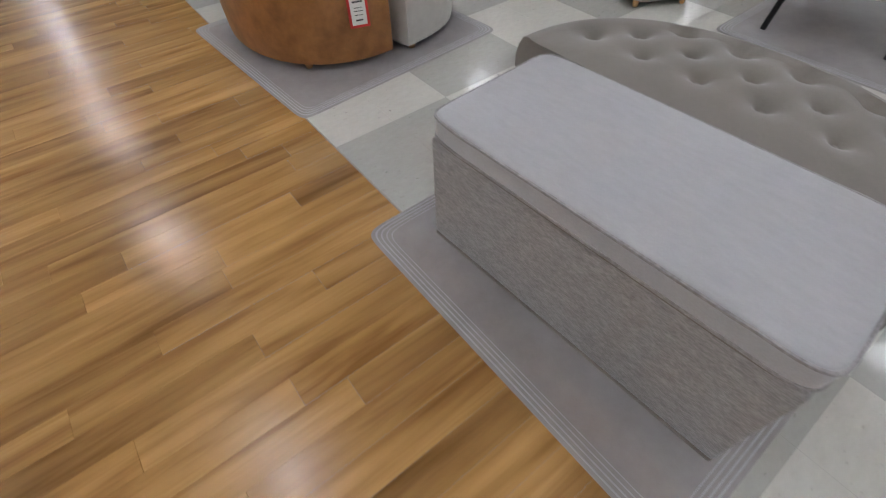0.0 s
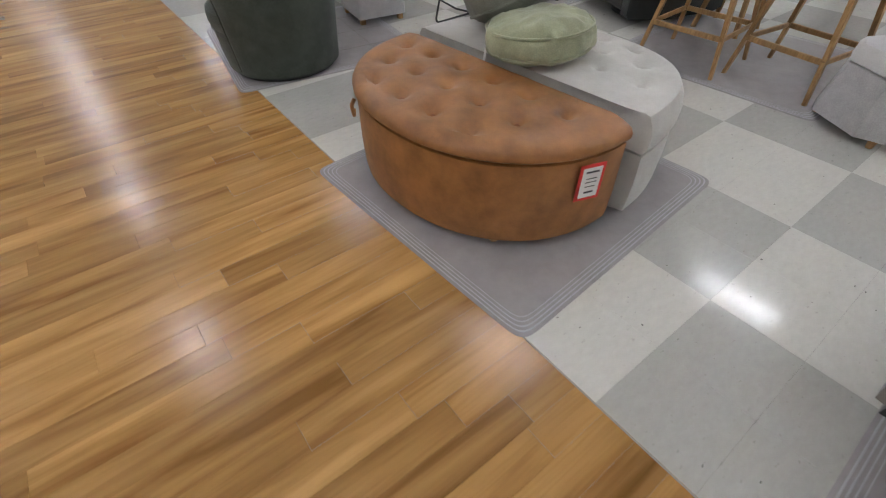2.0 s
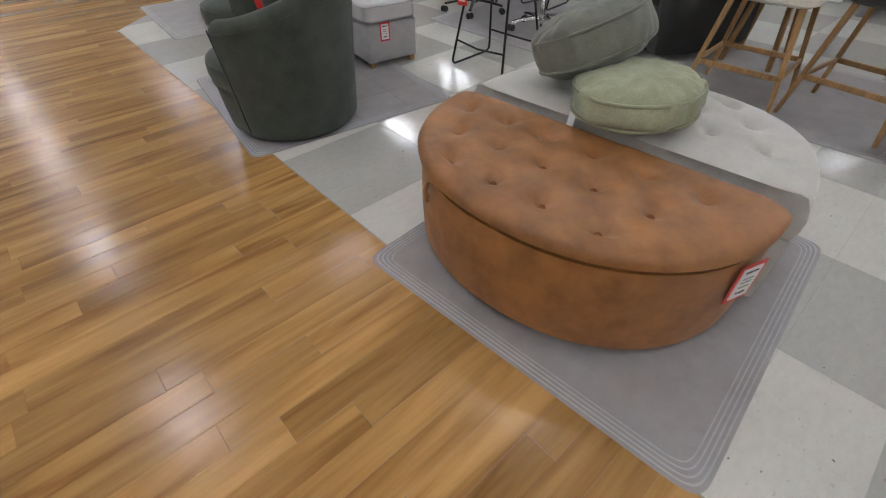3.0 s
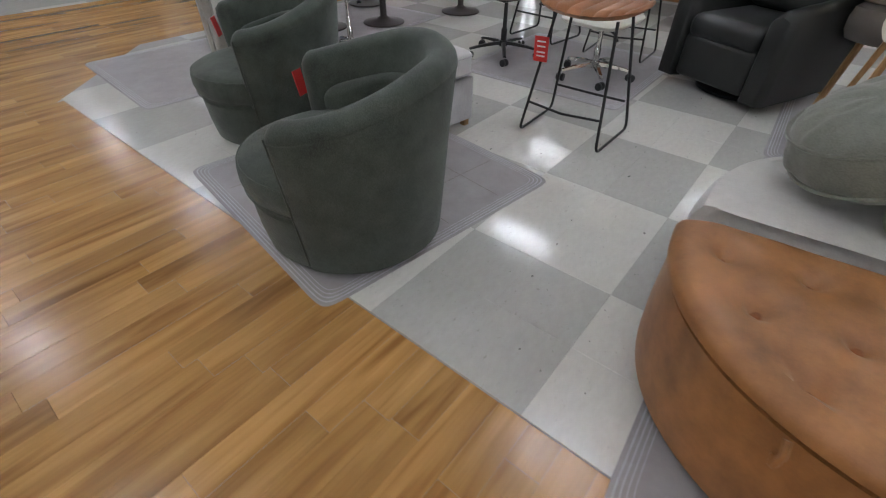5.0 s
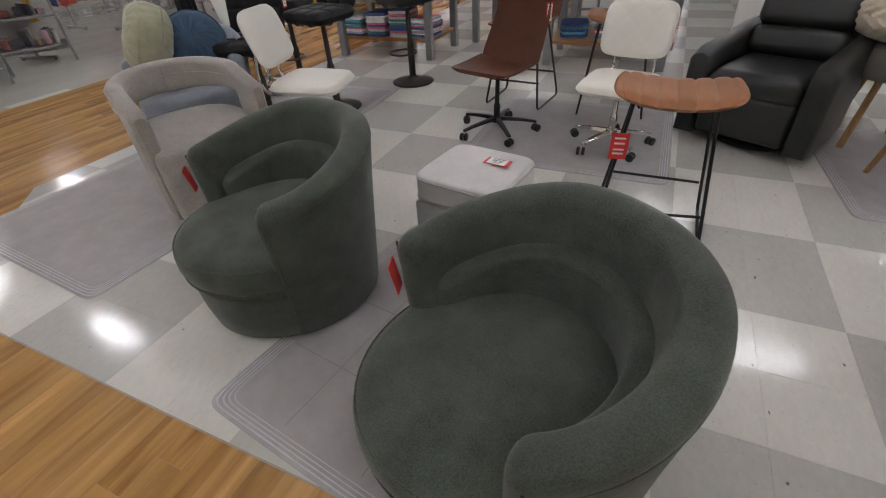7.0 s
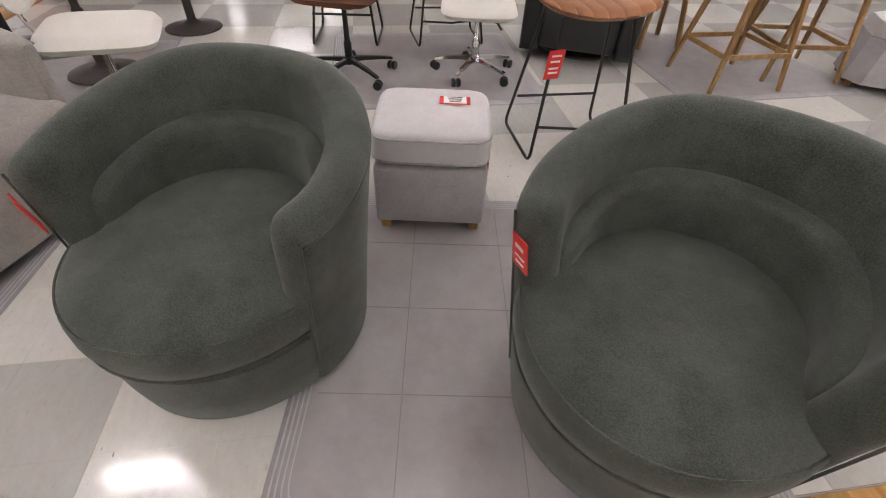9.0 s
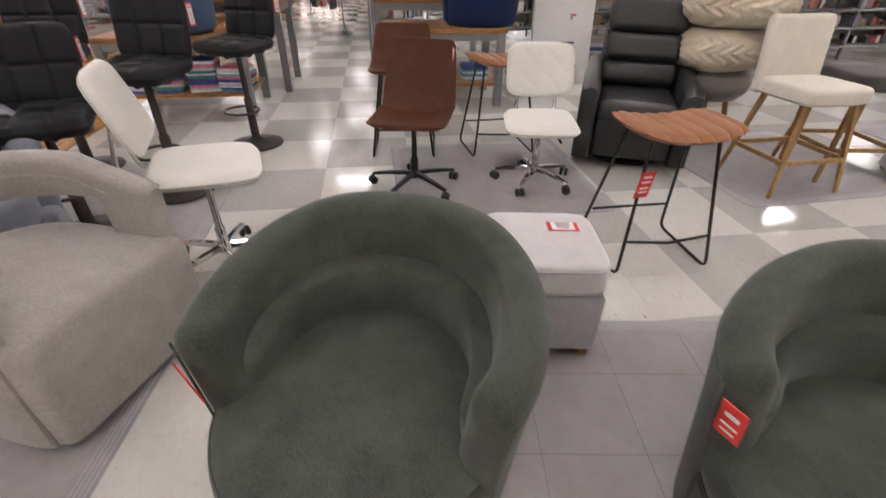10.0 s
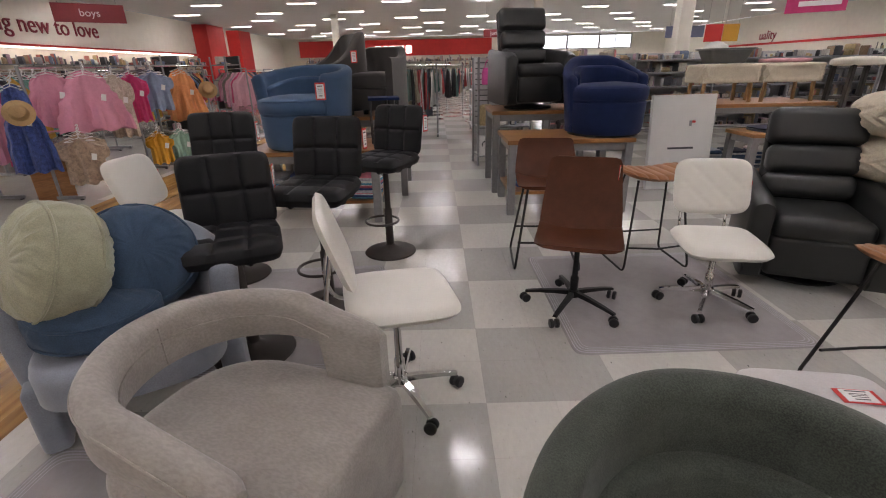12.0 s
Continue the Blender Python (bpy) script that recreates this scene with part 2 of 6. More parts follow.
M = {
    "plank": plank_wood("wood_plank", (0.245, 0.122, 0.037), (0.49, 0.287, 0.106)),
    "tile_light": tile_mat("tile_light", (0.60, 0.585, 0.54), (0.40, 0.38, 0.34)),
    "tile_grey": tile_mat("tile_grey", (0.435, 0.425, 0.395), (0.27, 0.26, 0.24)),
    "grout": plain("joint", (0.28, 0.27, 0.25), 0.8),
    "chair_mat": mat_plastic("chair_mat"),
    "chair_mat_rim": plain("chair_mat_rim", (0.37, 0.365, 0.385), 0.4),
    "wall": plain("wall_paint", (0.84, 0.79, 0.69), 0.8, scale=4, var=0.03),
    "red_wall": plain("red_paint", (0.62, 0.035, 0.03), 0.6, scale=4, var=0.05),
    "ceiling": plain("ceiling_tile", (0.62, 0.60, 0.57), 0.9, scale=60, var=0.06),
    "lamp": glow("lamp_glow", (0.97, 0.975, 1.0), LAMP_POWER),
    "green": fabric("green_corduroy", (0.055, 0.064, 0.052), 0.55, 0.85, 300, 8, 0.15, 0.6),
    "green_dark": plain("dark_plinth", (0.02, 0.02, 0.02), 0.6),
    "tan_leather": fabric("tan_suede_leather", (0.275, 0.119, 0.037), 0.34, 0.48, 260, 10, 0.0, 0.12, grain=0.12),
    "tan_button": fabric("tan_button", (0.22, 0.08, 0.03), 0.2, 0.6, 260, 9),
    "white_boucle": fabric("white_linen", (0.50, 0.48, 0.45), 0.1, 0.95, 300, 20, 0.2, 0.5),
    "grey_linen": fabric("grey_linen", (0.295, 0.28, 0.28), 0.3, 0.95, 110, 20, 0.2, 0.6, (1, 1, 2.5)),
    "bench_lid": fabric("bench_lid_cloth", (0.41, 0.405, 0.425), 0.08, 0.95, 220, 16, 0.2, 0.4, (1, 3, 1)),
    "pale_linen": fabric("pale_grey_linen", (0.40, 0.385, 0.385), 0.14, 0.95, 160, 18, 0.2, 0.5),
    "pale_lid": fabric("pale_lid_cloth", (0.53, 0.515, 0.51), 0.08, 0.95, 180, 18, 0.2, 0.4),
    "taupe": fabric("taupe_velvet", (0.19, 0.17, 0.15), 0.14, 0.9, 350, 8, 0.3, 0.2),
    "grey_chair": fabric("warm_grey_chenille", (0.30, 0.275, 0.25), 0.17, 0.95, 140, 16, 0.25, 0.5, (1, 0.45, 1)),
    "blue_grey": fabric("blue_grey_velvet", (0.21, 0.23, 0.27), 0.25, 0.85, 300, 7, 0.4, 0.2),
    "denim": fabric("denim_blue_cloth", (0.04, 0.07, 0.115), 0.3, 0.9, 260, 12, 0.1, 0.4),
    "sage": fabric("sage_velvet", (0.30, 0.31, 0.20), 0.25, 0.85, 260, 12, 0.25, 0.4),
    "sage_pleated": fabric("pleated_sage_velvet", (0.32, 0.32, 0.225), 0.25, 0.85, 260, 12, 0.25, 0.5),
    "sage_grey": fabric("grey_green_velvet", (0.165, 0.17, 0.14), 0.25, 0.85, 260, 12, 0.2, 0.4),
    "black_leather": fabric("black_leather", (0.009, 0.009, 0.010), 0.2, 0.5, 300, 10, 0, 0.2),
    "grey_leather": fabric("charcoal_leather", (0.014, 0.0148, 0.0142), 0.25, 0.36, 240, 8, 0, 0.25),
    "brown_leather": fabric("brown_leather", (0.080, 0.027, 0.013), 0.28, 0.5, 240, 9, 0, 0.2),
    "saddle_leather": fabric("saddle_leather", (0.27, 0.115, 0.05), 0.2, 0.5, 240, 9, 0, 0.2),
    "white_leather": fabric("white_leather", (0.66, 0.64, 0.58), 0.05, 0.45, 240, 6, 0, 0.12),
    "cream": fabric("cream_cloth", (0.60, 0.56, 0.48), 0.08, 0.95, 200, 12, 0.1, 0.4),
    "knit": fabric("cream_knit", (0.56, 0.49, 0.38), 0.15, 0.95, 90, 16, 0.1, 0.8),
    "blue": fabric("blue_cloth", (0.045, 0.085, 0.15), 0.15, 0.9, 260, 8, 0.1, 0.3),
    "navy": fabric("navy_velvet", (0.008, 0.017, 0.062), 0.2, 0.85, 260, 8, 0.05, 0.2),
    "brown_cloth": fabric("dark_brown_cloth", (0.045, 0.04, 0.036), 0.15, 0.9, 260, 8, 0.2, 0.3),
    "chrome": plain("chrome", (0.75, 0.75, 0.75), 0.08, 1.0, 0.02, relief=0.0),
    "black_metal": plain("black_metal", (0.012, 0.012, 0.012), 0.4, 0.3),
    "dark_metal": plain("bronze_metal", (0.05, 0.042, 0.038), 0.45, 0.6),
    "grey_metal": plain("grey_steel", (0.25, 0.25, 0.255), 0.5, 0.4),
    "white_metal": plain("white_steel", (0.7, 0.7, 0.68), 0.4),
    "plastic": plain("black_plastic", (0.01, 0.01, 0.01), 0.5),
    "leg_wood": wood("leg_wood", (0.28, 0.15, 0.055), (0.46, 0.27, 0.11), 0.5, (18, 18, 2), 0.3),
    "table_wood": wood("table_wood", (0.24, 0.10, 0.03), (0.42, 0.20, 0.075), 0.4, (2, 18, 18), 0.2),
    "tag_red": plain("tag_red", (0.62, 0.035, 0.03), 0.5, scale=8, var=0.03),
    "tag_white": plain("tag_white", (0.75, 0.75, 0.74), 0.5, scale=8, var=0.02),
    "ink": plain("ink", (0.05, 0.05, 0.055), 0.6),
    "board": plain("white_board", (0.66, 0.65, 0.63), 0.45, scale=6, var=0.03),
}


# ---- mesh helpers ----
def part(name, bm, material, parent=None, label="", smooth=True):
    me = bpy.data.meshes.new(name)
    bmesh.ops.recalc_face_normals(bm, faces=bm.faces[:])
    bm.to_mesh(me)
    bm.free()
    for mat in material if isinstance(material, (list, tuple)) else [material]:
        me.materials.append(mat)
    if smooth:
        for p in me.polygons:
            p.use_smooth = True
        me.set_sharp_from_angle(angle=radians(38))
    ob = new(name, me)
    if parent:
        ob.parent = parent
    if label:
        tagged(ob, label)
    return ob


def thing(name, m, label, category, group=""):
    ob = new(name)
    ob.empty_display_size = 0.1
    ob.matrix_basis = m
    return tagged(ob, label, category, group)


def structure(ob, label, category="structure"):
    return tagged(ob, label, category, kind="structure")


def box(bm, c, s, bev=0.0, seg=2, m=None):
    """A box at c of size s, with rounded edges."""
    r = bmesh.ops.create_cube(bm, size=1.0)
    vs = r["verts"]
    for v in vs:
        v.co = Vector((v.co.x * s[0], v.co.y * s[1], v.co.z * s[2]))
    if bev:
        es = list({e for v in vs for e in v.link_edges})
        out = bmesh.ops.bevel(bm, geom=es + vs, offset=bev, segments=seg, profile=0.5, affect="EDGES")
        vs = list({v for f in out["faces"] for v in f.verts} | {v for v in vs if v.is_valid})
    mm = Matrix.Translation(c) @ (m or Matrix())
    for v in vs:
        v.co = mm @ v.co
    return vs


def boxes(*args):
    bm = bmesh.new()
    for a in args:
        box(bm, *a)
    return bm


def rings(bm, loops, closed_loop=True, cap=True, close=False):
    """Skin a run of loops with the same number of points."""
    vv = [[bm.verts.new(p) for p in loop] for loop in loops]
    n = len(vv[0])
    pairs = list(zip(vv, vv[1:])) + ([(vv[-1], vv[0])] if close else [])
    for a, b in pairs:
        for i in range(n if closed_loop else n - 1):
            j = (i + 1) % n
            bm.faces.new((a[i], a[j], b[j], b[i]))
    if cap and not close and closed_loop:
        bm.faces.new(vv[0]), bm.faces.new(vv[-1][::-1])
    return vv


def lathe(profile, n=32, bm=None, c=(0, 0, 0)):
    bm = bm or bmesh.new()
    rings(bm, [[(c[0] + r * math.cos(2 * math.pi * i / n), c[1] + r * math.sin(2 * math.pi * i / n), c[2] + z) for i in range(n)] for r, z in profile])
    return bm


def tube(pts, r, n=8, bm=None, close=False):
    """A round rod along a run of points."""
    bm = bm or bmesh.new()
    pts = [Vector(p) for p in pts]
    loops, up = [], None
    for i, p in enumerate(pts):
        a = pts[i - 1] if (i or close) else p
        b = pts[(i + 1) % len(pts)] if (i + 1 < len(pts) or close) else p
        d = (b - a).normalized()
        if up is None:
            up = d.orthogonal().normalized()
        up = (up - d * up.dot(d)).normalized()
        side = d.cross(up)
        loops.append([p + (up * math.cos(2 * math.pi * k / n) + side * math.sin(2 * math.pi * k / n)) * r for k in range(n)])
    rings(bm, loops, close=close)
    return bm


def bent(pts, r=0.03, k=5):
    """Points with their inner corners rounded off."""
    pts = [Vector(p) for p in pts]
    out = [pts[0]]
    for a, p, b in zip(pts, pts[1:], pts[2:]):
        u, v = (a - p), (b - p)
        ra = min(r, u.length * 0.45, v.length * 0.45)
        u, v = p + u.normalized() * ra, p + v.normalized() * ra
        out += [u.lerp(p, s).lerp(p.lerp(v, s), s) for s in [i / k for i in range(k + 1)]]
    return out + [pts[-1]]


def superring(a, b, n, k, z, half=False, c=(0, 0)):
    """Points of a rounded outline; half: only the y < 0 side, with a straight back."""
    out = []
    for i in range(k):
        t = math.pi * (1 + i / (k - 1)) if half else 2 * math.pi * i / k
        cs, sn = math.cos(t), math.sin(t)
        out.append((c[0] + a * math.copysign(abs(cs) ** (2 / n), cs), c[1] + b * math.copysign(abs(sn) ** (2 / n), sn), z))
    return out


def pad(a, b, z0, z1, n=5.0, k=48, crown=0.02, edge=0.03, bm=None, c=(0, 0)):
    """An upholstered pad with soft edges and a crowned top."""
    bm = bm or bmesh.new()
    prof = [(-edge, z0), (0, z0 + edge * 0.6), (0, z1 - edge)]
    prof += [(-edge * (1 - math.cos(t)), z1 - edge + edge * math.sin(t)) for t in (0.5, 1.0, 1.57)]
    loops = [superring(a + d, b + d, n, k, z, c=c) for d, z in prof]
    for s in (0.7, 0.4, 0.12):
        loops.append(superring((a - edge) * s, (b - edge) * s, n, k, z1 + crown * (1 - s * s), c=c))
    rings(bm, loops)
    return bm


def price_tag(parent, m, w=0.075, h=0.12, name="price_tag"):
    """A red-edged white ticket with lines of print; it lies in its local x-z plane."""
    t = part(name, boxes(((0, 0, 0), (w, 0.002, h), 0.0008, 1)), M["tag_red"], parent, "red-bordered white price ticket", False)
    t.matrix_basis = m
    part("paper", boxes(((0, -0.0022, 0), (w * 0.74, 0.0015, h * 0.82))), M["tag_white"], t, "", False)
    bm = bmesh.new()
    for z, ww, hh in ((0.3, 0.5, 0.05), (0.12, 0.42, 0.018), (0.02, 0.45, 0.018), (-0.1, 0.4, 0.018), (-0.26, 0.36, 0.05)):
        box(bm, (0, -0.0036, z * h), (ww * w, 0.001, hh * h))
    part("print", bm, M["ink"], t, "", False)
    return t


# ---- setting ----
T = 0.6096
XW, XE, YS, YN = -18.0, 16.0, -9.0, 44.0
AISLE_S, AISLE_W, AISLE_E, CHAMF = -2.6, -8.4, -6.3, -5.4


def on_wood(x, y):
    """Whether a place lies on the wooden aisle, which turns a corner."""
    if AISLE_S < y < 0 and x > AISLE_W:
        return not (x < AISLE_W)
    if AISLE_W < x < AISLE_E and y >= 0:
        return True
    return 0 <= y < (CHAMF - x) * 1.0 and AISLE_E <= x < CHAMF


floor = structure(part("floor", boxes((((XW + XE) / 2, (YS + YN) / 2, -0.06), (XE - XW, YN - YS, 0.1))), M["grout"], smooth=False), "shop floor of checkered vinyl tiles beside an oak-coloured plank aisle", "floor")


def wall(name, x0, x1, y0, y1, z0=0.0, z1=CEIL, mat=None, label="plain cream painted shop wall"):
    return structure(part(name, boxes((((x0 + x1) / 2, (y0 + y1) / 2, (z0 + z1) / 2), (abs(x1 - x0), abs(y1 - y0), z1 - z0))), mat or M["wall"], smooth=False), label, "wall")


wall("wall_west", XW - 0.2, XW, YS, YN)
wall("wall_south", XW, XE, YS - 0.2, YS)
wall("wall_east", XE, XE + 0.2, YS, YN)
wall("wall_north", XW, 1.5, YN, YN + 0.2)
wall("wall_north_sill", 1.5, 13.0, YN, YN + 0.2, 0, 2.7)
wall("wall_north_head", 1.5, 13.0, YN, YN + 0.2, 3.85, CEIL)
wall("wall_north_end", 13.0, XE, YN, YN + 0.2)
structure(part("wall_red_band", boxes(((-8.0, YN - 0.1, 3.1), (17.0, 0.18, 1.3), 0.01, 1)), M["red_wall"], smooth=False), "bright red band high on the end wall", "wall")
structure(part("ceiling", boxes((((XW + XE) / 2, (YS + YN) / 2, CEIL + 0.06), (XE - XW, YN - YS, 0.1))), M["ceiling"], smooth=False), "pale grey suspended shop ceiling", "ceiling")

# windows of the end wall
for i in range(4):
    x0 = 1.5 + i * 2.875
    w = structure(new("window_%d" % (i + 1)), "bright shop window with a grey metal frame", "window")
    bm = boxes(((x0 + 0.04, YN + 0.1, 3.275), (0.08, 0.1, 1.15)), ((x0 + 2.835, YN + 0.1, 3.275), (0.08, 0.1, 1.15)), ((x0 + 1.4375, YN + 0.1, 2.74), (2.715, 0.1, 0.08)), ((x0 + 1.4375, YN + 0.1, 3.81), (2.715, 0.1, 0.08)), ((x0 + 1.4375, YN + 0.1, 3.275), (0.06, 0.08, 0.99)))
    part("window_frame", bm, M["grey_metal"], w, smooth=False)
structure(part("backdrop", boxes(((7, YN + 6, 4), (40, 0.1, 14))), glow("daylight", (0.9, 0.95, 1.0), 3.0), smooth=False), "bright hazy daylight beyond the shop windows", "backdrop")

# ceiling lamps: rows along x, staggered from row to row
lamp0 = thing("ceiling_light", pose(0, 0, CEIL), "long narrow lit fluorescent ceiling light", "ceiling light", "rows of ceiling lights")
part("diffuser", boxes(((0, 0, 0.0), (1.16, 0.17, 0.03), 0.005, 1)), M["lamp"], lamp0, "glowing white diffuser", False)
part("frame", boxes(((0, 0.105, 0.0), (1.22, 0.03, 0.05)), ((0, -0.105, 0.0), (1.22, 0.03, 0.05)), ((0.6, 0, 0.0), (0.03, 0.18, 0.05)), ((-0.6, 0, 0.0), (0.03, 0.18, 0.05))), M["white_metal"], lamp0, "", False)
first = True
for k in range(-2, 14):
    y = -1.25 + 3.25 * k
    x = (-0.6 if k % 2 == 0 else -2.1) - 3.95 * 4
    while x < XE - 1:
        if x > XW + 0.8 and y < YN - 1:
            m = pose(x, y, CEIL - 0.005)
            if first:
                lamp0.matrix_basis, first = m, False
            else:
                copy_thing(lamp0, m)
        x += 3.95


# ---- chair mats ----
def chair_mat(x, y, w, d, rz, folds=()):
    ob = thing("chair_mat", pose(x, y, 0, 0, 0, rz), "translucent grey plastic chair mat with a ribbed edge on the floor", "chair mat", "chair mats on the floor")
    bm = bmesh.new()
    a, b, n = w / 2, d / 2, 26.0
    rings(bm, [superring(a, b, n, 64, 0.0005), superring(a - 0.004, b - 0.004, n, 64, 0.0035), superring(a - 0.07, b - 0.07, n, 64, 0.005), superring((a - 0.07) * 0.5, (b - 0.07) * 0.5, n, 64, 0.005)])
    part("sheet", bm, M["chair_mat"], ob)
    for i in range(4):
        o = 0.012 + i * 0.014
        bm = bmesh.new()
        rings(bm, [superring(a - o - s, b - o - s, n, 64, z) for s, z in ((0, 0.003), (0.002, 0.0048), (0.005, 0.0048), (0.007, 0.003))], cap=False)
        part("rib", bm, M["chair_mat_rim"], ob)
    for axis, at in folds:
        L = (d if axis == "x" else w) - 0.16
        size = (0.0025, L, 0.0012) if axis == "x" else (L, 0.0025, 0.0012)
        part("fold_line", boxes((((at, 0, 0.0052) if axis == "x" else (0, at, 0.0054)), size)), M["taupe"], ob, "dark crease from folding", False)
    return ob


MATS = [(1.14, 0.48, 1.28, 1.28, 0.6), (-0.956, 0.582, 1.29, 1.30, 3.9), (-3.115, 0.62, 1.3, 1.28, -8.1, (("x", -0.335), ("x", -0.01), ("x", 0.315), ("y", -0.29), ("y", 0.025), ("y", 0.345))), (-5.38, 0.95, 1.32, 1.28, -4), (-3.13, 2.81, 1.31, 1.29, 0.5), (-1.0, 2.78, 1.33, 1.28, 3), (-5.5, 2.7, 1.3, 1.28, 2), (1.08, 2.86, 1.3, 1.3, 1)]
for a in MATS:
    chair_mat(*a)
MZ = 0.0062


# ---- upholstered pieces ----
def shell(bm, R, th, top, bottom, amax, steps=40, flare=0.0, roll=0.045, taper=0.04):
    """A curved back: top(u) and bottom(u) give its height by angle u = 0 (back) .. 1 (arm end), which is rounded over the length taper."""
    loops = []
    ends = [1 - math.cos(t) for t in (0.0, 0.25, 0.55, 0.9, 1.25, 1.57)]
    q = taper / (R * amax)
    ss = [-1 + e * q for e in ends] + [-(1 - q) + 2 * (1 - q) * i / steps for i in range(1, steps)] + [1 - e * q for e in ends[::-1]]
    for s in ss:
        u = abs(s)
        a = s * amax
        zt, zb = top(u), bottom(u)
        d = min(1.0, (1 - u) / q)
        endf = max(0.12, math.sqrt(max(0.0, 1 - (1 - d) ** 2)))
        zt -= roll * 0.7 * (1 - endf)
        sec = []
        for k in range(9):
            t = math.pi * k / 8
            sec.append((R - th / 2 + math.cos(t) * th / 2 * endf + flare * 1.0, zt - roll + math.sin(t) * roll * endf))
        zs = [zt - roll - (zt - roll - zb) * f for f in (0.33, 0.66, 1.0)]
        sec += [(R - th / 2 - th / 2 * endf + flare * (z - zb) / max(0.01, zt - zb), z) for z in zs]
        sec += [(R - th / 2 + th / 2 * endf + flare * (z - zb) / max(0.01, zt - zb), z) for z in zs[::-1]]
        loops.append([(r * math.sin(a), r * math.cos(a), z) for r, z in sec])
    rings(bm, loops)
    return bm


def smooth01(x):
    x = max(0.0, min(1.0, x))
    return x * x * (3 - 2 * x)


def barrel_chair(name, m, mat, label, R=0.37, back=0.73, arm=0.615, seat=0.385, amax=2.1, group="", tag=True, category="armchair"):
    """A swivel tub chair; it faces local -y."""
    ob = thing(name, m, label, category, group)
    part("plinth", lathe([(R - 0.1, 0.0), (R - 0.05, 0.0), (R - 0.05, 0.03), (R - 0.13, 0.03)], 40), M["green_dark"], ob, "dark swivel plinth")

    def drum(prof, front, wide, n=64):
        """Rings round the seat, drawn out towards the front."""
        out = []
        for r, z in prof:
            out.append([(r * wide * math.cos(t), r * math.sin(t) * (1.0 + front * max(0.0, -math.sin(t)) ** 1.5) - 0.012, z) for t in [2 * math.pi * i / n for i in range(n)]])
        return out
    bm = bmesh.new()
    rings(bm, drum([(R - 0.09, 0.02), (R - 0.034, 0.022), (R - 0.025, 0.032), (R - 0.012, 0.12), (R - 0.004, seat - 0.145), (R - 0.02, seat - 0.128), (R - 0.06, seat - 0.125)], 0.02, 0.965))
    part("base", bm, mat, ob)
    bm = bmesh.new()
    cx = R * 1.0
    prof = [(cx - 0.05, seat - 0.13), (cx - 0.014, seat - 0.128), (cx + 0.002, seat - 0.112), (cx + 0.012, seat - 0.07), (cx + 0.010, seat - 0.03), (cx - 0.004, seat - 0.006), (cx - 0.03, seat + 0.008), (cx - 0.07, seat + 0.016), (cx * 0.66, seat + 0.025), (cx * 0.35, seat + 0.032), (0.02, seat + 0.034)]
    loops = drum(prof, 0.035, 0.95)
    loops = [[(x, y, z + 0.006 * noise.noise((x * 5 + R, y * 5, z * 3)) * (z > seat - 0.02)) for x, y, z in lp] for lp in loops]
    rings(bm, loops)
    cushion = part("seat_cushion", bm, mat, ob)
    for r, z in ((cx + 0.004, seat - 0.116), (cx + 0.003, seat - 0.012)):
        part("piping", tube([(x, y, z) for x, y, z in drum([(r, z)], 0.035, 0.95)[0]], 0.0032, 6, close=True), mat, cushion)
    top = lambda u: back - (back - arm) * smooth01((u - 0.2) / 0.8)
    part("backrest", shell(bmesh.new(), R - 0.02, 0.105, top, lambda u: 0.03, amax, 48, 0.059, 0.045, 0.05), mat, ob)
    lum = lambda u: seat + 0.185 - 0.075 * smooth01((u - 0.3) / 0.7)
    part("lumbar_cushion", shell(bmesh.new(), R - 0.038, 0.085, lum, lambda u: seat - 0.05, amax * 0.93, 48, 0.0, 0.03, 0.10), mat, ob)
    for s in (-1, 1):
        a = s * (amax - 0.075)
        pts = [((R - 0.02 + 0.059 * f) * math.sin(a), (R - 0.02 + 0.059 * f) * math.cos(a), 0.05 + (arm - 0.085) * f) for f in [i / 8 for i in range(9)]]
        part("piping", tube(pts, 0.0035, 6), mat, ob)
    rim = [((R + 0.037) * math.sin(a), (R + 0.037) * math.cos(a), top(abs(a) / amax) - 0.055) for a in [-amax * 0.96 + 1.92 * amax * i / 48 for i in range(49)]]
    part("piping", tube(rim, 0.003, 6), mat, ob)
    if tag:
        a = -amax
        hang = part("price_tag", boxes(((0, 0, 0), (0.055, 0.004, 0.1), 0.001, 1)), M["tag_red"], ob, "red hanging price ticket", False)
        hang.matrix_basis = Matrix.Translation(((R + 0.008) * math.sin(a), (R + 0.01) * math.cos(a) - 0.012, arm - 0.12)) @ pose(0, 0, 0, 10, 0, -26)
        for z, ww, hh in ((0.02, 0.03, 0.012), (-0.01, 0.035, 0.006), (-0.03, 0.03, 0.006)):
            part("print", boxes(((0, -0.0026, z), (ww, 0.001, hh))), M["tag_white"], hang, "", False)
    return ob


barrel_chair("swivel_chair", pose(-2.84, 0.315, MZ, 0, 0, -46), M["green"], "dark green corduroy swivel tub chair on a grey mat", group="pair of green swivel chairs")
barrel_chair("swivel_chair", pose(-3.93, 0.71, 0.0, 0, 0, -24), M["green"], "dark green corduroy swivel tub chair on the tiles beside its twin", group="pair of green swivel chairs")


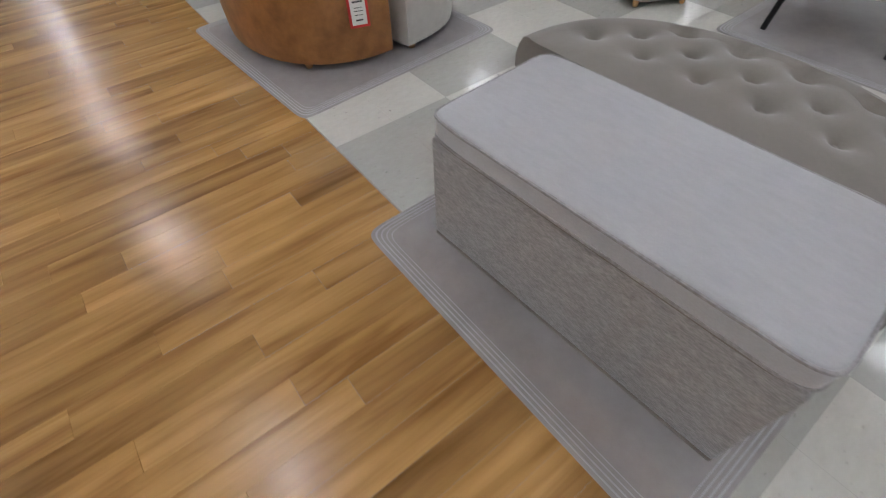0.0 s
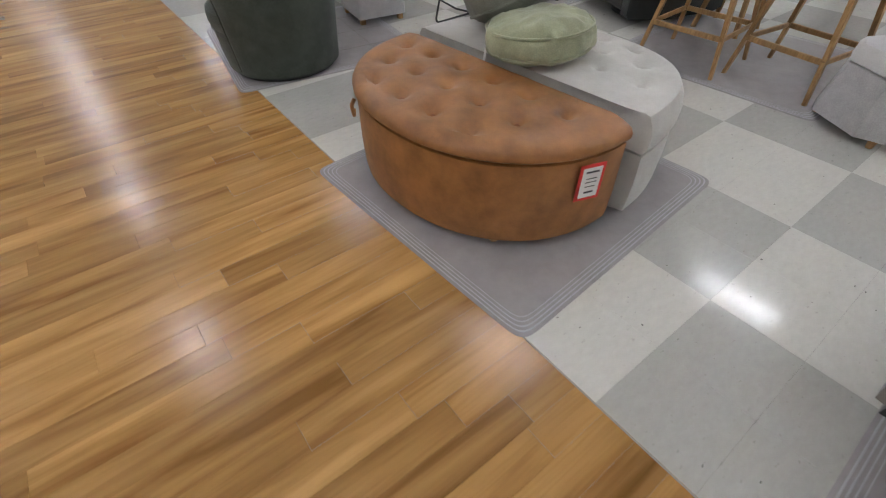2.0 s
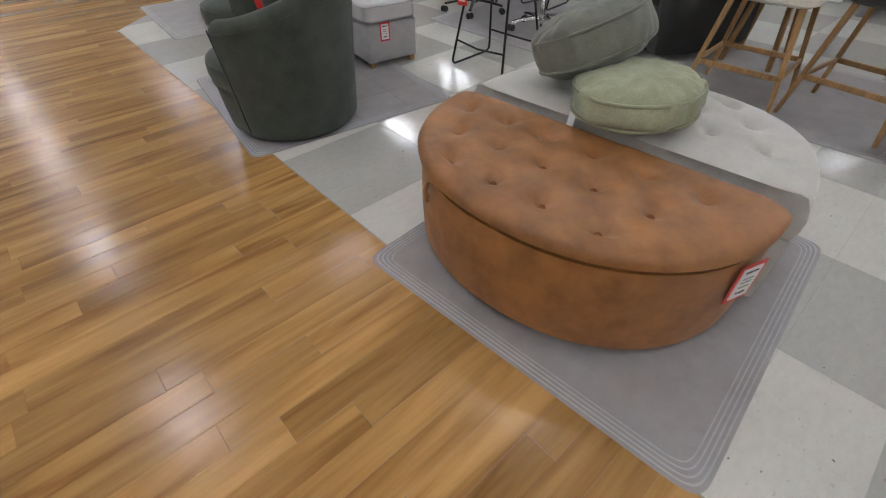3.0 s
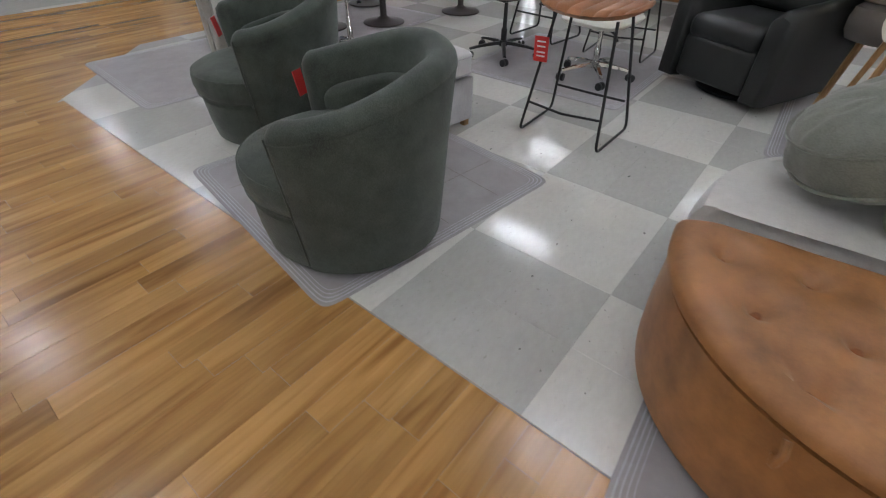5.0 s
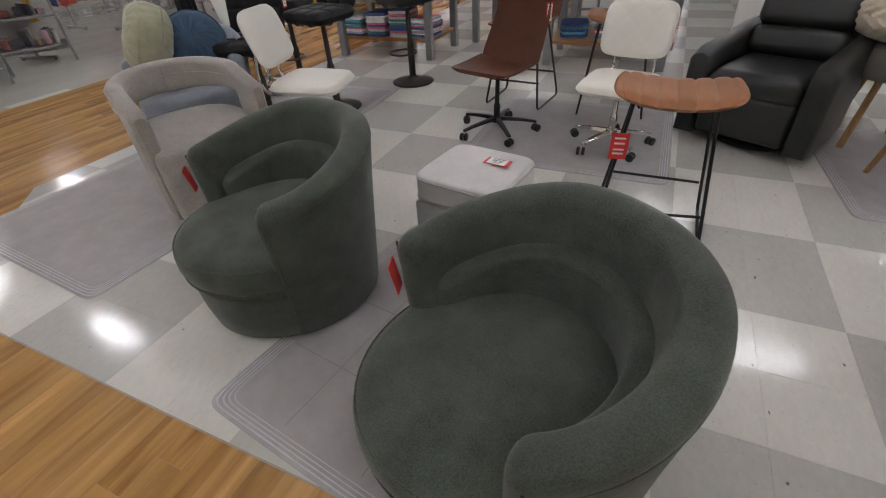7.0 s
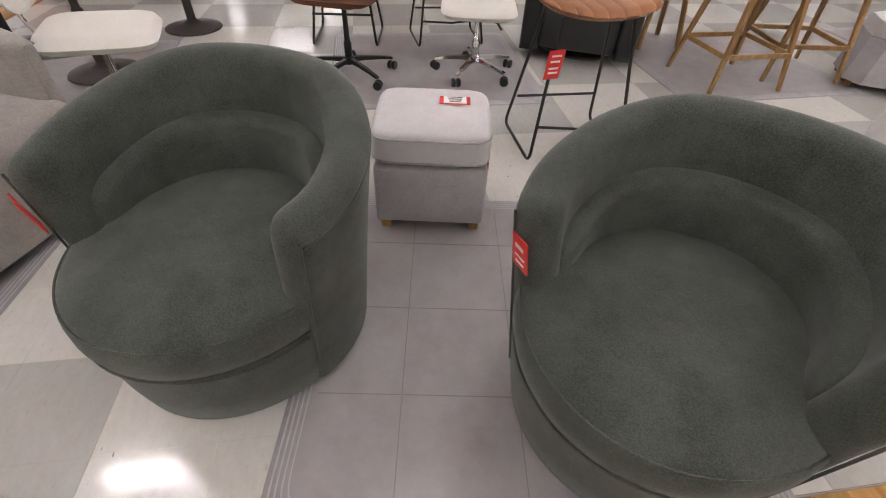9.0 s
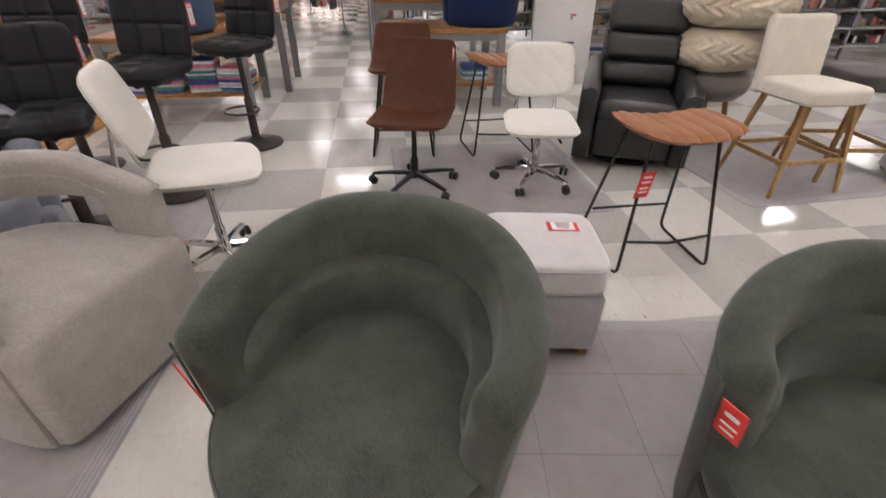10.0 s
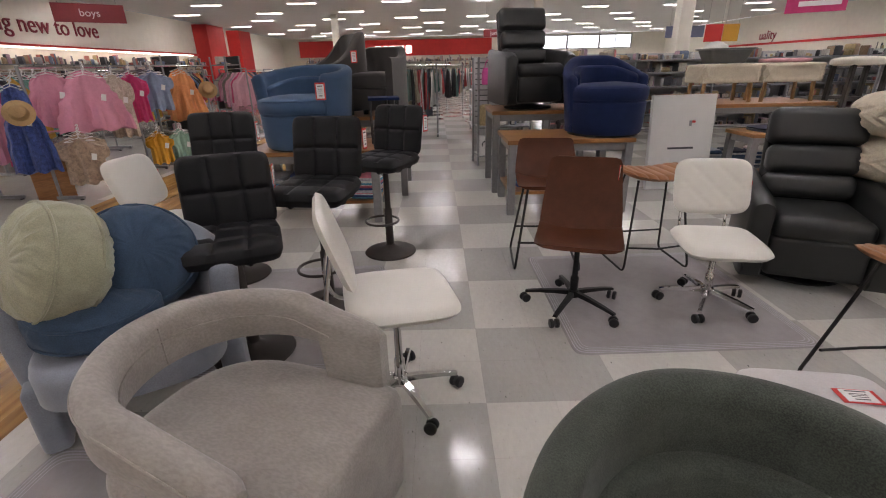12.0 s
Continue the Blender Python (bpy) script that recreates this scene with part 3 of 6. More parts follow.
def hoop_chair(name, m, mat, label, w=0.30, seat=0.42, back=0.715, front=-0.30):
    """An armchair whose back and arms are one hoop with an opening above the seat; it faces local -y."""
    ob = thing(name, m, label, "armchair")
    part("plinth", boxes(((0, -0.02, 0.02), (0.52, 0.56, 0.04), 0.005, 1)), M["green_dark"], ob, "dark recessed plinth", False)

    def outline(g, z, n=64):
        out = []
        for i in range(n):
            t = 2 * math.pi * i / n
            cs, sn = math.cos(t), math.sin(t)
            e = 14.0 if sn < 0 else 2.6
            out.append(((w + 0.012 + g) * math.copysign(abs(cs) ** (2 / e), cs), (0.35 + g) * math.copysign(abs(sn) ** (2 / e), sn) - 0.01, z))
        return out
    bm = bmesh.new()
    rings(bm, [outline(-0.03, 0.04), outline(-0.003, 0.045), outline(0.004, 0.22), outline(0.004, seat - 0.045), outline(-0.004, seat - 0.016), outline(-0.02, seat - 0.002), outline(-0.06, seat + 0.006), outline(-0.16, seat + 0.014), outline(-0.28, seat + 0.017)])
    part("seat", bm, mat, ob)
    # centre line: straight arms, then half an ellipse round the back
    line = [(-w, front + 0.30 * i / 14, 1.0 - i / 14) for i in range(15)]
    line += [(-w * math.cos(t), 0.31 * math.sin(t), 0.0) for t in [math.pi * i / 44 for i in range(1, 44)]]
    line += [(w, front + 0.30 * (1 - i / 14), i / 14) for i in range(15)]
    n = len(line)

    def at(i, d, z):
        x, y, _ = line[i]
        a, b = line[max(0, i - 1)], line[min(n - 1, i + 1)]
        v = Vector((b[0] - a[0], b[1] - a[1])).normalized()
        return (x - v.y * d, y + v.x * d, z)

    def crest(i):
        q = line[i][2]
        return back - 0.025 * smooth01(abs(i - n / 2) / (n / 2) * 1.2) - 0.075 * q
    bm = bmesh.new()
    loops = []
    for i in range(n):
        q = line[i][2]
        zt = crest(i)
        zb = 0.545 - 0.51 * smooth01((q - 0.30) / 0.14)
        th = 0.085
        ef = {0: 0.55, 1: 0.88, n - 2: 0.88, n - 1: 0.55}.get(i, 1.0)
        sec = []
        for k in range(9):
            t = math.pi * k / 8
            sec.append((math.cos(t) * th / 2 * ef, zt - 0.034 + 0.034 * math.sin(t) * ef))
        sec += [(-th / 2 * ef, zb + (zt - zb) * 0.45), (-th / 2 * ef, zb + 0.03), (-th * 0.3 * ef, zb), (th * 0.3 * ef, zb), (th / 2 * ef, zb + 0.03), (th / 2 * ef, zb + (zt - zb) * 0.45)]
        loops.append([at(i, d, z) for d, z in sec])
    rings(bm, loops)
    part("backrest", bm, mat, ob)
    part("piping", tube([at(i, -0.044, crest(i) - 0.075) for i in range(8, n - 8)], 0.003, 6), mat, ob)
    part("piping", tube([at(i, 0.041, crest(i) - 0.03) for i in range(1, n - 1)], 0.004, 6), mat, ob)
    part("seam", tube([at(n // 2, -0.044, z) for z in (0.56, 0.60, 0.65, crest(n // 2) - 0.03)], 0.0025, 6), mat, ob)
    return ob


hoop_chair("hoop_armchair", pose(-5.03, 1.28, MZ, 0, 0, 68), M["grey_chair"], "warm grey chenille armchair with an open hoop back")


def leg_chair(name, m, mat, label):
    """A rounded velvet armchair on thick upholstered legs."""
    ob = thing(name, m, label, "armchair")
    part("seat", pad(0.33, 0.34, 0.25, 0.43, 3.2, 48, 0.02, 0.05), mat, ob)
    part("backrest", shell(bmesh.new(), 0.40, 0.12, lambda u: 0.75 - 0.14 * smooth01((u - 0.3) / 0.7), lambda u: 0.24, 1.72, 44, 0.03), mat, ob)
    for a in (-97, 97, -36, 36):
        x, y = 0.345 * math.sin(radians(a)), 0.345 * math.cos(radians(a))
        part("leg", boxes(((x, y, 0.15), (0.22, 0.10, 0.30), 0.03, 3, pose(0, 0, 0, 0, 0, -a))), mat, ob, "broad upholstered slab leg")
    return ob


leg_chair("armchair", pose(-5.74, 1.89, 0.0, 0, 0, 28), M["blue_grey"], "blue-grey velvet armchair heaped with round pillows")


def round_pillow(m, mat, label, r=0.2, h=0.15, tag=True, pleated=0.0):
    ob = thing("round_pillow", m, label, "pillow")
    bm = bmesh.new()
    n, K = 168, 30
    loops = []
    for j in range(K + 1):
        t = -math.pi / 2 + math.pi * (0.02 + 0.96 * j / K)
        f = math.cos(t) ** 0.62
        z = math.copysign(abs(math.sin(t)) ** 0.8, math.sin(t)) * 0.6
        ring = []
        for i in range(n):
            p = 2 * math.pi * i / n
            cs, sn = math.cos(p), math.sin(p)
            soft = 0.03 * noise.noise((2.2 * f * cs + r * 9, 2.2 * f * sn, z * 2 + h * 40)) + 0.010 * noise.noise((7 * f * cs, 7 * f * sn, z * 4 + h * 30))
            fold = pleated * 0.016 * f * (1 - 0.45 * f) * (1 - abs(math.sin(10 * p + 2.5 * f + 1.6 * noise.noise((cs * 2, sn * 2, f * 2)))) ** 0.6)
            ring.append(((r + soft * 0.5) * f * cs, (r + soft * 0.5) * f * sn, z * h + math.copysign(soft * 0.6 - fold, z)))
        loops.append(ring)
    rings(bm, loops)
    part("cover", bm, mat, ob)
    for z in (-0.3, 0.3):
        part("piping", tube([(r * 0.965 * math.cos(2 * math.pi * i / 40), r * 0.965 * math.sin(2 * math.pi * i / 40), z * h) for i in range(40)], 0.006, 6, close=True), mat, ob)
    if tag:
        bm = bmesh.new()
        rings(bm, [[(x, -r * 0.99 - 0.01 * f, -h * 0.3 - 0.06 * f + 0.0) for x in (-0.025, 0.025)] for f in (0, 0.5, 1.0)], closed_loop=False)
        rings(bm, [[(x, -r * 0.99 - 0.013 * f - 0.001, -h * 0.3 - 0.06 * f) for x in (-0.025, 0.025)] for f in (0, 0.5, 1.0)], closed_loop=False)
        part("label_tag", bm, M["tag_white"], ob, "white sewn-on label", False)
    return ob


round_pillow(pose(-1.08, 0.79, 0.545, 4, -3, -36), M["sage"], "round sage green velvet pillow on a white ottoman", 0.222, 0.14)
round_pillow(Matrix.Translation((-1.36, 0.90, 0.655)) @ Vector((-0.42, -0.12, 0.90)).to_track_quat("Z", "Y").to_matrix().to_4x4(), M["sage_grey"], "round grey-green velvet pillow leaning on another pillow", 0.225, 0.19, False)
round_pillow(pose(-5.80, 1.80, 0.52, 4, 4, 20), M["denim"], "round denim-blue pillow lying on an armchair seat", 0.22, 0.15, False)
round_pillow(pose(-5.74, 2.03, 0.65, 52, 18, 26), M["denim"], "round denim-blue pillow propped in an armchair", 0.225, 0.22, True, 0.7)
round_pillow(Matrix.Translation((-5.88, 1.79, 0.735)) @ Vector((-0.5, -0.76, 0.36)).to_track_quat("Z", "Y").to_matrix().to_4x4(), M["sage_pleated"], "round pale sage pleated pillow propped in an armchair", 0.228, 0.23, True, 1.2)


def tufted_ottoman(name, m, mat, btn, label, a, b, h, n, feet, foot_mat, button_rows, lidh=0.085, tab=False):
    """A half-moon storage ottoman: straight side at local y = 0, curved side towards -y."""
    ob = thing(name, m, label, "ottoman")

    def outline(g, z, k=64):
        curve = superring(a + g, b + g, n, k, z, half=True)
        back = [(x * (a + g), -min(0.0, g) * 0.6 + (g if g > 0 else g * 0.4), z) for x in [1 - 2 * (i + 1) / 49 for i in range(48)]]
        return curve + back
    bm = bmesh.new()
    rings(bm, [outline(-0.04, 0.035), outline(-0.008, 0.04), outline(-0.004, 0.07), outline(0, h * 0.4), outline(-0.004, h - lidh - 0.004), outline(-0.03, h - lidh)])
    part("body", bm, mat, ob)
    # lid with dimples
    bm = bmesh.new()
    spots = button_rows

    def dip(x, y):
        d = 0.0
        for bx, by in spots:
            q = ((x - bx) ** 2 + (y - by) ** 2)
            d += 0.028 * math.exp(-q / 0.0006) + 0.022 * math.exp(-q / 0.0045)
        return d
    loops = [outline(-0.03, h - lidh + 0.006), outline(-0.004, h - lidh + 0.008), outline(0.007, h - lidh * 0.75), outline(0.008, h - lidh * 0.5), outline(-0.002, h - lidh * 0.25), outline(-0.02, h - 0.008), outline(-0.045, h - 0.001)]
    rim = outline(-0.075, h)
    loops.append(rim)
    cx, cy = 0.0, -b * 0.45
    for f in [1 - i / 36 for i in range(1, 36)]:
        loops.append([(cx + (x - cx) * f, cy + (y - cy) * f, h + 0.016 * (1 - f ** 2)) for x, y, z in rim])
    loops = [[(x, y, z - (dip(x, y) if z > h - 0.001 else 0)) for x, y, z in lp] for lp in loops]
    rings(bm, loops)
    lid = part("lid", bm, mat, ob)
    for bx, by in spots:
        p = part("button", lathe([(0.002, 0.006), (0.008, 0.005), (0.012, 0.0), (0.010, -0.006)], 10), btn, lid)
        p.location = (bx, by, h - 0.046 + 0.003 + 0.016 * max(0.0, 1 - ((bx / (a - 0.07)) ** 2 + ((by + b * 0.45) / (b * 0.45)) ** 2)))
    for x, y in feet:
        f = part("foot", lathe([(0.016, 0.0), (0.018, 0.002), (0.026, 0.04), (0.02, 0.045)], 14), foot_mat, ob, "turned foot")
        f.location = (x, y, 0)
    if tab:
        t = part("pull_tab", tube(bent([(0, 0, 0.02), (0.004, -0.02, 0.0), (0.004, -0.014, -0.05), (-0.002, -0.006, -0.02)], 0.01), 0.008, 6), mat, ob, "leather pull loop")
        t.location = tab
    return ob


def rows_of(rows, step):
    """Button places: rows start at x, lie at y and hold so many buttons."""
    return [(x + step * i, y) for x, y, n in rows for i in range(n)]


tan = tufted_ottoman("half_moon_ottoman", pose(-1.09, 0.585, MZ, 0, 0, 4.5), M["tan_leather"], M["tan_button"], "tan leather half-moon ottoman with a buttoned lid on a mat", 0.615, 0.56, 0.447, 2.15,
                     [(0.38, -0.39), (-0.38, -0.39), (0.5, -0.07), (-0.5, -0.07), (0.0, -0.5)], M["leg_wood"], rows_of(((-0.485, -0.09, 6), (-0.395, -0.255, 5), (-0.29, -0.42, 4)), 0.18), 0.072, tab=(-0.30, -0.515, 0.36))
tg = price_tag(tan, Matrix.Translation((0.603, -0.175, 0.285)) @ pose(0, 0, 0, 0, 0, 67), 0.1, 0.15)
wht = tufted_ottoman("half_moon_ottoman", pose(-1.07, 0.665, MZ, 0, 0, 184.5), M["white_boucle"], M["white_boucle"], "off-white linen half-moon ottoman with a buttoned lid", 0.625, 0.60, 0.455, 2.6,
                     [(0.5, -0.3), (-0.5, -0.3), (0.57, -0.06), (-0.57, -0.06)], M["leg_wood"], rows_of(((-0.445, -0.225, 5), (-0.35, -0.38, 5), (-0.25, -0.52, 3)), 0.19), 0.16)
tp = tufted_ottoman("half_moon_ottoman", pose(1.12, 0.60, MZ, 0, 0, 181), M["taupe"], M["taupe"], "taupe velvet half-moon ottoman with a deeply buttoned lid", 0.66, 0.56, 0.475, 2.3,
               [(0.55, -0.07), (-0.55, -0.07), (0.42, -0.35), (-0.42, -0.35)], M["plastic"], rows_of(((-0.508, -0.2, 6), (-0.413, -0.325, 5), (-0.31, -0.455, 4)), 0.2), 0.16)

bm = bmesh.new()
rings(bm, [superring(0.62, 0.52, 2.3, 48, z, half=True) for z in (0.0, 0.05)])
part("plinth", bm, M["plastic"], tp, "black recessed plinth")


def storage_bench(m):
    ob = thing("storage_bench", m, "pale grey woven cloth storage bench with a piped lid", "bench")
    a, b = 0.525, 0.255
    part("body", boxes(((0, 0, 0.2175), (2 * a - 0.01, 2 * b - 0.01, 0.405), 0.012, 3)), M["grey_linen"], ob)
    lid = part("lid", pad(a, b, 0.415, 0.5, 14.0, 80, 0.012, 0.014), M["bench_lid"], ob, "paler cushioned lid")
    for z in (0.428, 0.492):
        part("piping", tube([(x, y, zz + 0.0015 * math.sin(37 * x)) for x, y, zz in superring(a - 0.001, b - 0.001, 14.0, 120, z)], 0.0055, 6, close=True), M["grey_linen"], lid)
    # dark tube: the shadow line under the lid, put into the colour
    part("seam", tube(superring(a - 0.006, b - 0.006, 14.0, 120, 0.416), 0.004, 6, close=True), M["taupe"], ob, "dark tube painted as the shadow line under the lid")
    # added slab, coloured dark to paint the shaded gap above the mat
    part("base", boxes(((0, 0, 0.008), (2 * a - 0.012, 2 * b - 0.012, 0.014), 0.004, 1)), M["taupe"], ob, "added dark slab painted as the shaded gap at the floor", False)
    return ob


storage_bench(pose(1.177, 0.312, MZ, 0, 0, 3.4))


def cube_ottoman(m, w=0.36, d=0.34, h=0.42):
    ob = thing("cube_ottoman", m, "small pale grey cube storage ottoman with wooden feet", "ottoman")
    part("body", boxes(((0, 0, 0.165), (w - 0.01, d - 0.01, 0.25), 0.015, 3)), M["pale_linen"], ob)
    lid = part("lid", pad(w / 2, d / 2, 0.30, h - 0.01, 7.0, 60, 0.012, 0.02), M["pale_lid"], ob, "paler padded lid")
    for z in (h - 0.03, 0.312):
        part("piping", tube(superring(w / 2, d / 2, 7.0, 60, z), 0.004, 6, close=True), M["pale_linen"], lid)
    for x in (-1, 1):
        for y in (-1, 1):
            part("foot", boxes(((x * (w / 2 - 0.04), y * (d / 2 - 0.04), 0.021), (0.04, 0.04, 0.042), 0.004, 1)), M["leg_wood"], ob, "", False)
    price_tag(ob, Matrix.Translation((0.08, 0.05, h + 0.006)) @ pose(0, 0, 0, -90, 0, 0), 0.115, 0.065)
    price_tag(ob, Matrix.Translation((w / 2 + 0.003, -0.06, 0.24)) @ pose(0, 0, 0, 0, 0, 90), 0.075, 0.12)
    return ob


cube_ottoman(pose(-3.30, 1.275, 0, 0, 0, -9), 0.425, 0.40, 0.43)


# ---- seats on metal frames ----
def saddle_stool(m, label, group="", ticket=True, height=0.65):
    ob = thing("counter_stool", m, label, "stool", group)
    bm = bmesh.new()
    nx, ny = 56, 14
    grids = []
    for side in (1, -1):
        g = []
        for j in range(ny + 1):
            row = []
            for i in range(nx + 1):
                u, v = -1 + 2 * i / nx, -1 + 2 * j / ny
                e = max(0.0, 1 - abs(u) ** 6) ** 0.5 * max(0.0, 1 - abs(v) ** 6) ** 0.5
                rib = 0.009 * abs(math.sin(u * math.pi * 3.5)) ** 0.5 if side > 0 else 0
                sx, sy = 0.255 - 0.025 * abs(v) ** 3, 0.195 - 0.03 * abs(u) ** 4
                row.append(bm.verts.new((u * sx, v * sy, height + 0.035 * u * u + (rib - 0.008) * (side > 0) - 0.0 + side * 0.026 * e)))
            g.append(row)
        for j in range(ny):
            for i in range(nx):
                q = (g[j][i], g[j][i + 1], g[j + 1][i + 1], g[j + 1][i])
                bm.faces.new(q if side > 0 else q[::-1])
        grids.append(g)
    bmesh.ops.remove_doubles(bm, verts=bm.verts[:], dist=0.0012)
    part("seat", bm, M["saddle_leather"], ob, "ribbed tan leather saddle seat")
    for s in (-1, 1):
        p = [(s * 0.16, -0.10, height - 0.02), (s * 0.235, -0.205, 0.012), (s * 0.245, 0.21, 0.012), (s * 0.16, 0.10, height - 0.02)]
        part("leg_frame", tube(bent(p, 0.05), 0.008, 8), M["black_metal"], ob, "bent black steel rod")
    for y in (-1, 1):
        f = 0.66
        part("footrest", tube([(-0.21, y * 0.17, height * 0.27), (0, y * (0.19), height * 0.255), (0.21, y * 0.17, height * 0.27)], 0.007, 8), M["black_metal"], ob, "", True)
    if ticket:
        t = part("price_tag", boxes(((0, 0, 0), (0.075, 0.003, 0.13), 0.001, 1)), M["tag_red"], ob, "red hanging price ticket", False)
        t.matrix_basis = Matrix.Translation((-0.185, -0.165, height - 0.19)) @ pose(0, 0, 0, 8, 0, 10)
        part("print", boxes(*[((0, -0.0022, z), (0.045, 0.001, 0.008)) for z in (0.04, 0.015, -0.015, -0.035)]), M["tag_white"], t, "", False)
    return ob


saddle_stool(pose(-2.565, 1.742, 0, 0, 0, 1), "backless counter stool with a tan leather saddle seat on black rods", "backless counter stools")
saddle_stool(pose(-2.95, 3.33, 0, 0, 0, 4), "backless counter stool with a tan leather seat on a mat", "backless counter stools", False, 0.66)


def star_base(ob, m, r, seat_z, stem, phase=0.0):
    """Five-spoke castor base with its gas lift."""
    part("gas_lift", lathe([(0.02, 0.09), (0.024, 0.1), (0.024, 0.2), (0.017, 0.21), (0.014, seat_z)], 16), stem, ob)
    part("hub", lathe([(0.02, 0.07), (0.034, 0.075), (0.034, 0.115), (0.025, 0.12)], 16), m, ob)
    for k in range(5):
        a = 2 * math.pi * k / 5 + radians(phase)
        c, s = math.cos(a), math.sin(a)
        bm = bmesh.new()
        loops = []
        for f in (0.1, 0.35, 0.7, 0.95, 1.0):
            w, z, hh = 0.019 - 0.006 * f, 0.10 - 0.028 * f * f, 0.026 - 0.012 * f
            rr = r * f
            loops.append([(rr * c - s * o, rr * s + c * o, z + q) for o, q in ((-w, -hh / 2), (w, -hh / 2), (w * 0.7, hh / 2), (-w * 0.7, hh / 2))])
        rings(bm, loops)
        spoke = part("spoke", bm, m, ob)
        bm = bmesh.new()
        for o in (-0.016, 0.016):
            mm = Matrix.Translation((r * c, r * s, 0.027)) @ pose(0, 0, 0, 0, 0, math.degrees(a) + 40) @ Matrix.Translation((0, o, 0)) @ pose(0, 0, 0, 90, 0, 0)
            before = set(bm.verts)
            lathe([(0.008, -0.011), (0.024, -0.010), (0.027, -0.006), (0.027, 0.006), (0.024, 0.010), (0.008, 0.011)], 16, bm)
            for v in set(bm.verts) - before:
                v.co = mm @ v.co
        part("castor", bm, M["plastic"], spoke, "black twin-wheel castor")


def bucket_chair(m, label, mat, legs):
    """A moulded leather shell seat; it faces local -y."""
    if legs == "star":
        ob = thing("office_chair", m, label, "chair")
        z0, hgt, w = 0.47, 0.41, 0.235
    else:
        ob = thing("bar_stool", m, label, "stool")
        z0, hgt, w = 0.62, 0.27, 0.225
    prof = []
    steps = [0.0, 0.012, 0.04] + [0.04 + 0.92 * i / 12 for i in range(1, 12)] + [0.96, 0.988, 1.0]
    for f in steps:
        if f < 0.5:
            q = f / 0.5
            prof.append((-0.24 + 0.40 * q, z0 - 0.02 + 0.03 * (1 - q) ** 2 - 0.015 * math.sin(math.pi * q)))
        else:
            q = (f - 0.5) / 0.5
            prof.append((0.16 + 0.07 * math.sin(q * 1.57) + 0.05 * q, z0 - 0.02 + hgt * q ** 1.25 + 0.015 * math.sin(math.pi * q)))
    bm = bmesh.new()
    gs = []
    for off in (0.0, 0.024):
        g = []
        for i, (y, z) in enumerate(prof):
            f = steps[i]
            d = Vector((0, prof[min(i + 1, 16)][0] - prof[max(i - 1, 0)][0], prof[min(i + 1, 16)][1] - prof[max(i - 1, 0)][1])).normalized()
            nrm = Vector((0, -d.z, d.y))
            ww = w * (1 - 0.10 * smooth01((f - 0.55) / 0.45)) * {0: 0.80, 16: 0.80, 1: 0.93, 15: 0.93, 2: 0.985, 14: 0.985}.get(i, 1.0)
            cup = 0.05 * math.sin(math.pi * min(1, f * 1.15))
            row = []
            for k in range(13):
                s = -1 + 2 * k / 12
                p = Vector((ww * s, y, z)) + nrm * (cup * abs(s) ** 2.5 - off * (1 - 0.8 * abs(s) ** 8))
                row.append(bm.verts.new(p))
            g.append(row)
        gs.append(g)
    for g in gs:
        for a, b in zip(g, g[1:]):
            for k in range(12):
                bm.faces.new((a[k], a[k + 1], b[k + 1], b[k]))
    A, B = gs
    edge = lambda g: [r[0] for r in g] + g[-1][1:] + [r[-1] for r in g[::-1]][1:] + g[0][::-1][1:-1]
    ea, eb = edge(A), edge(B)
    for i in range(len(ea)):
        j = (i + 1) % len(ea)
        bm.faces.new((ea[i], ea[j], eb[j], eb[i]))
    part("seat_shell", bm, mat, ob, "stitched leather bucket seat")
    if legs == "star":
        star_base(ob, M["black_metal"], 0.285, z0 - 0.03, M["black_metal"], 36)
        part("mechanism", boxes(((0, 0, z0 - 0.045), (0.18, 0.2, 0.03), 0.008, 2)), M["black_metal"], ob)
        part("lever", tube([(0.0, 0, z0 - 0.05), (-0.2, 0.02, z0 - 0.06), (-0.24, 0.03, z0 - 0.085)], 0.006, 6), M["black_metal"], ob)
        price_tag(ob, Matrix.Translation((0.2, 0.28, z0 + 0.29)) @ pose(0, 0, 0, 0, 0, 70), 0.05, 0.12)
    else:
        for s in (-1, 1):
            part("leg_frame", tube(bent([(s * 0.15, -0.12, z0 - 0.03), (s * 0.225, -0.22, 0.012), (s * 0.235, 0.24, 0.012), (s * 0.15, 0.12, z0 - 0.03)], 0.05), 0.009, 8), M["black_metal"], ob, "bent black steel rod")
        part("footrest", tube([(-0.21, -0.18, 0.21), (0.21, -0.18, 0.21)], 0.008, 8), M["black_metal"], ob)
        part("footrest", tube([(-0.21, 0.18, 0.21), (0.21, 0.18, 0.21)], 0.008, 8), M["black_metal"], ob)
    return ob


bucket_chair(pose(-3.66, 2.65, MZ, 0, 0, -18), "brown leather office chair on a black castor base", M["brown_leather"], "star")
bucket_chair(pose(-3.68, 3.36, MZ, 0, 0, -6), "brown leather bar stool with a low back on black rods", M["brown_leather"], "sled")


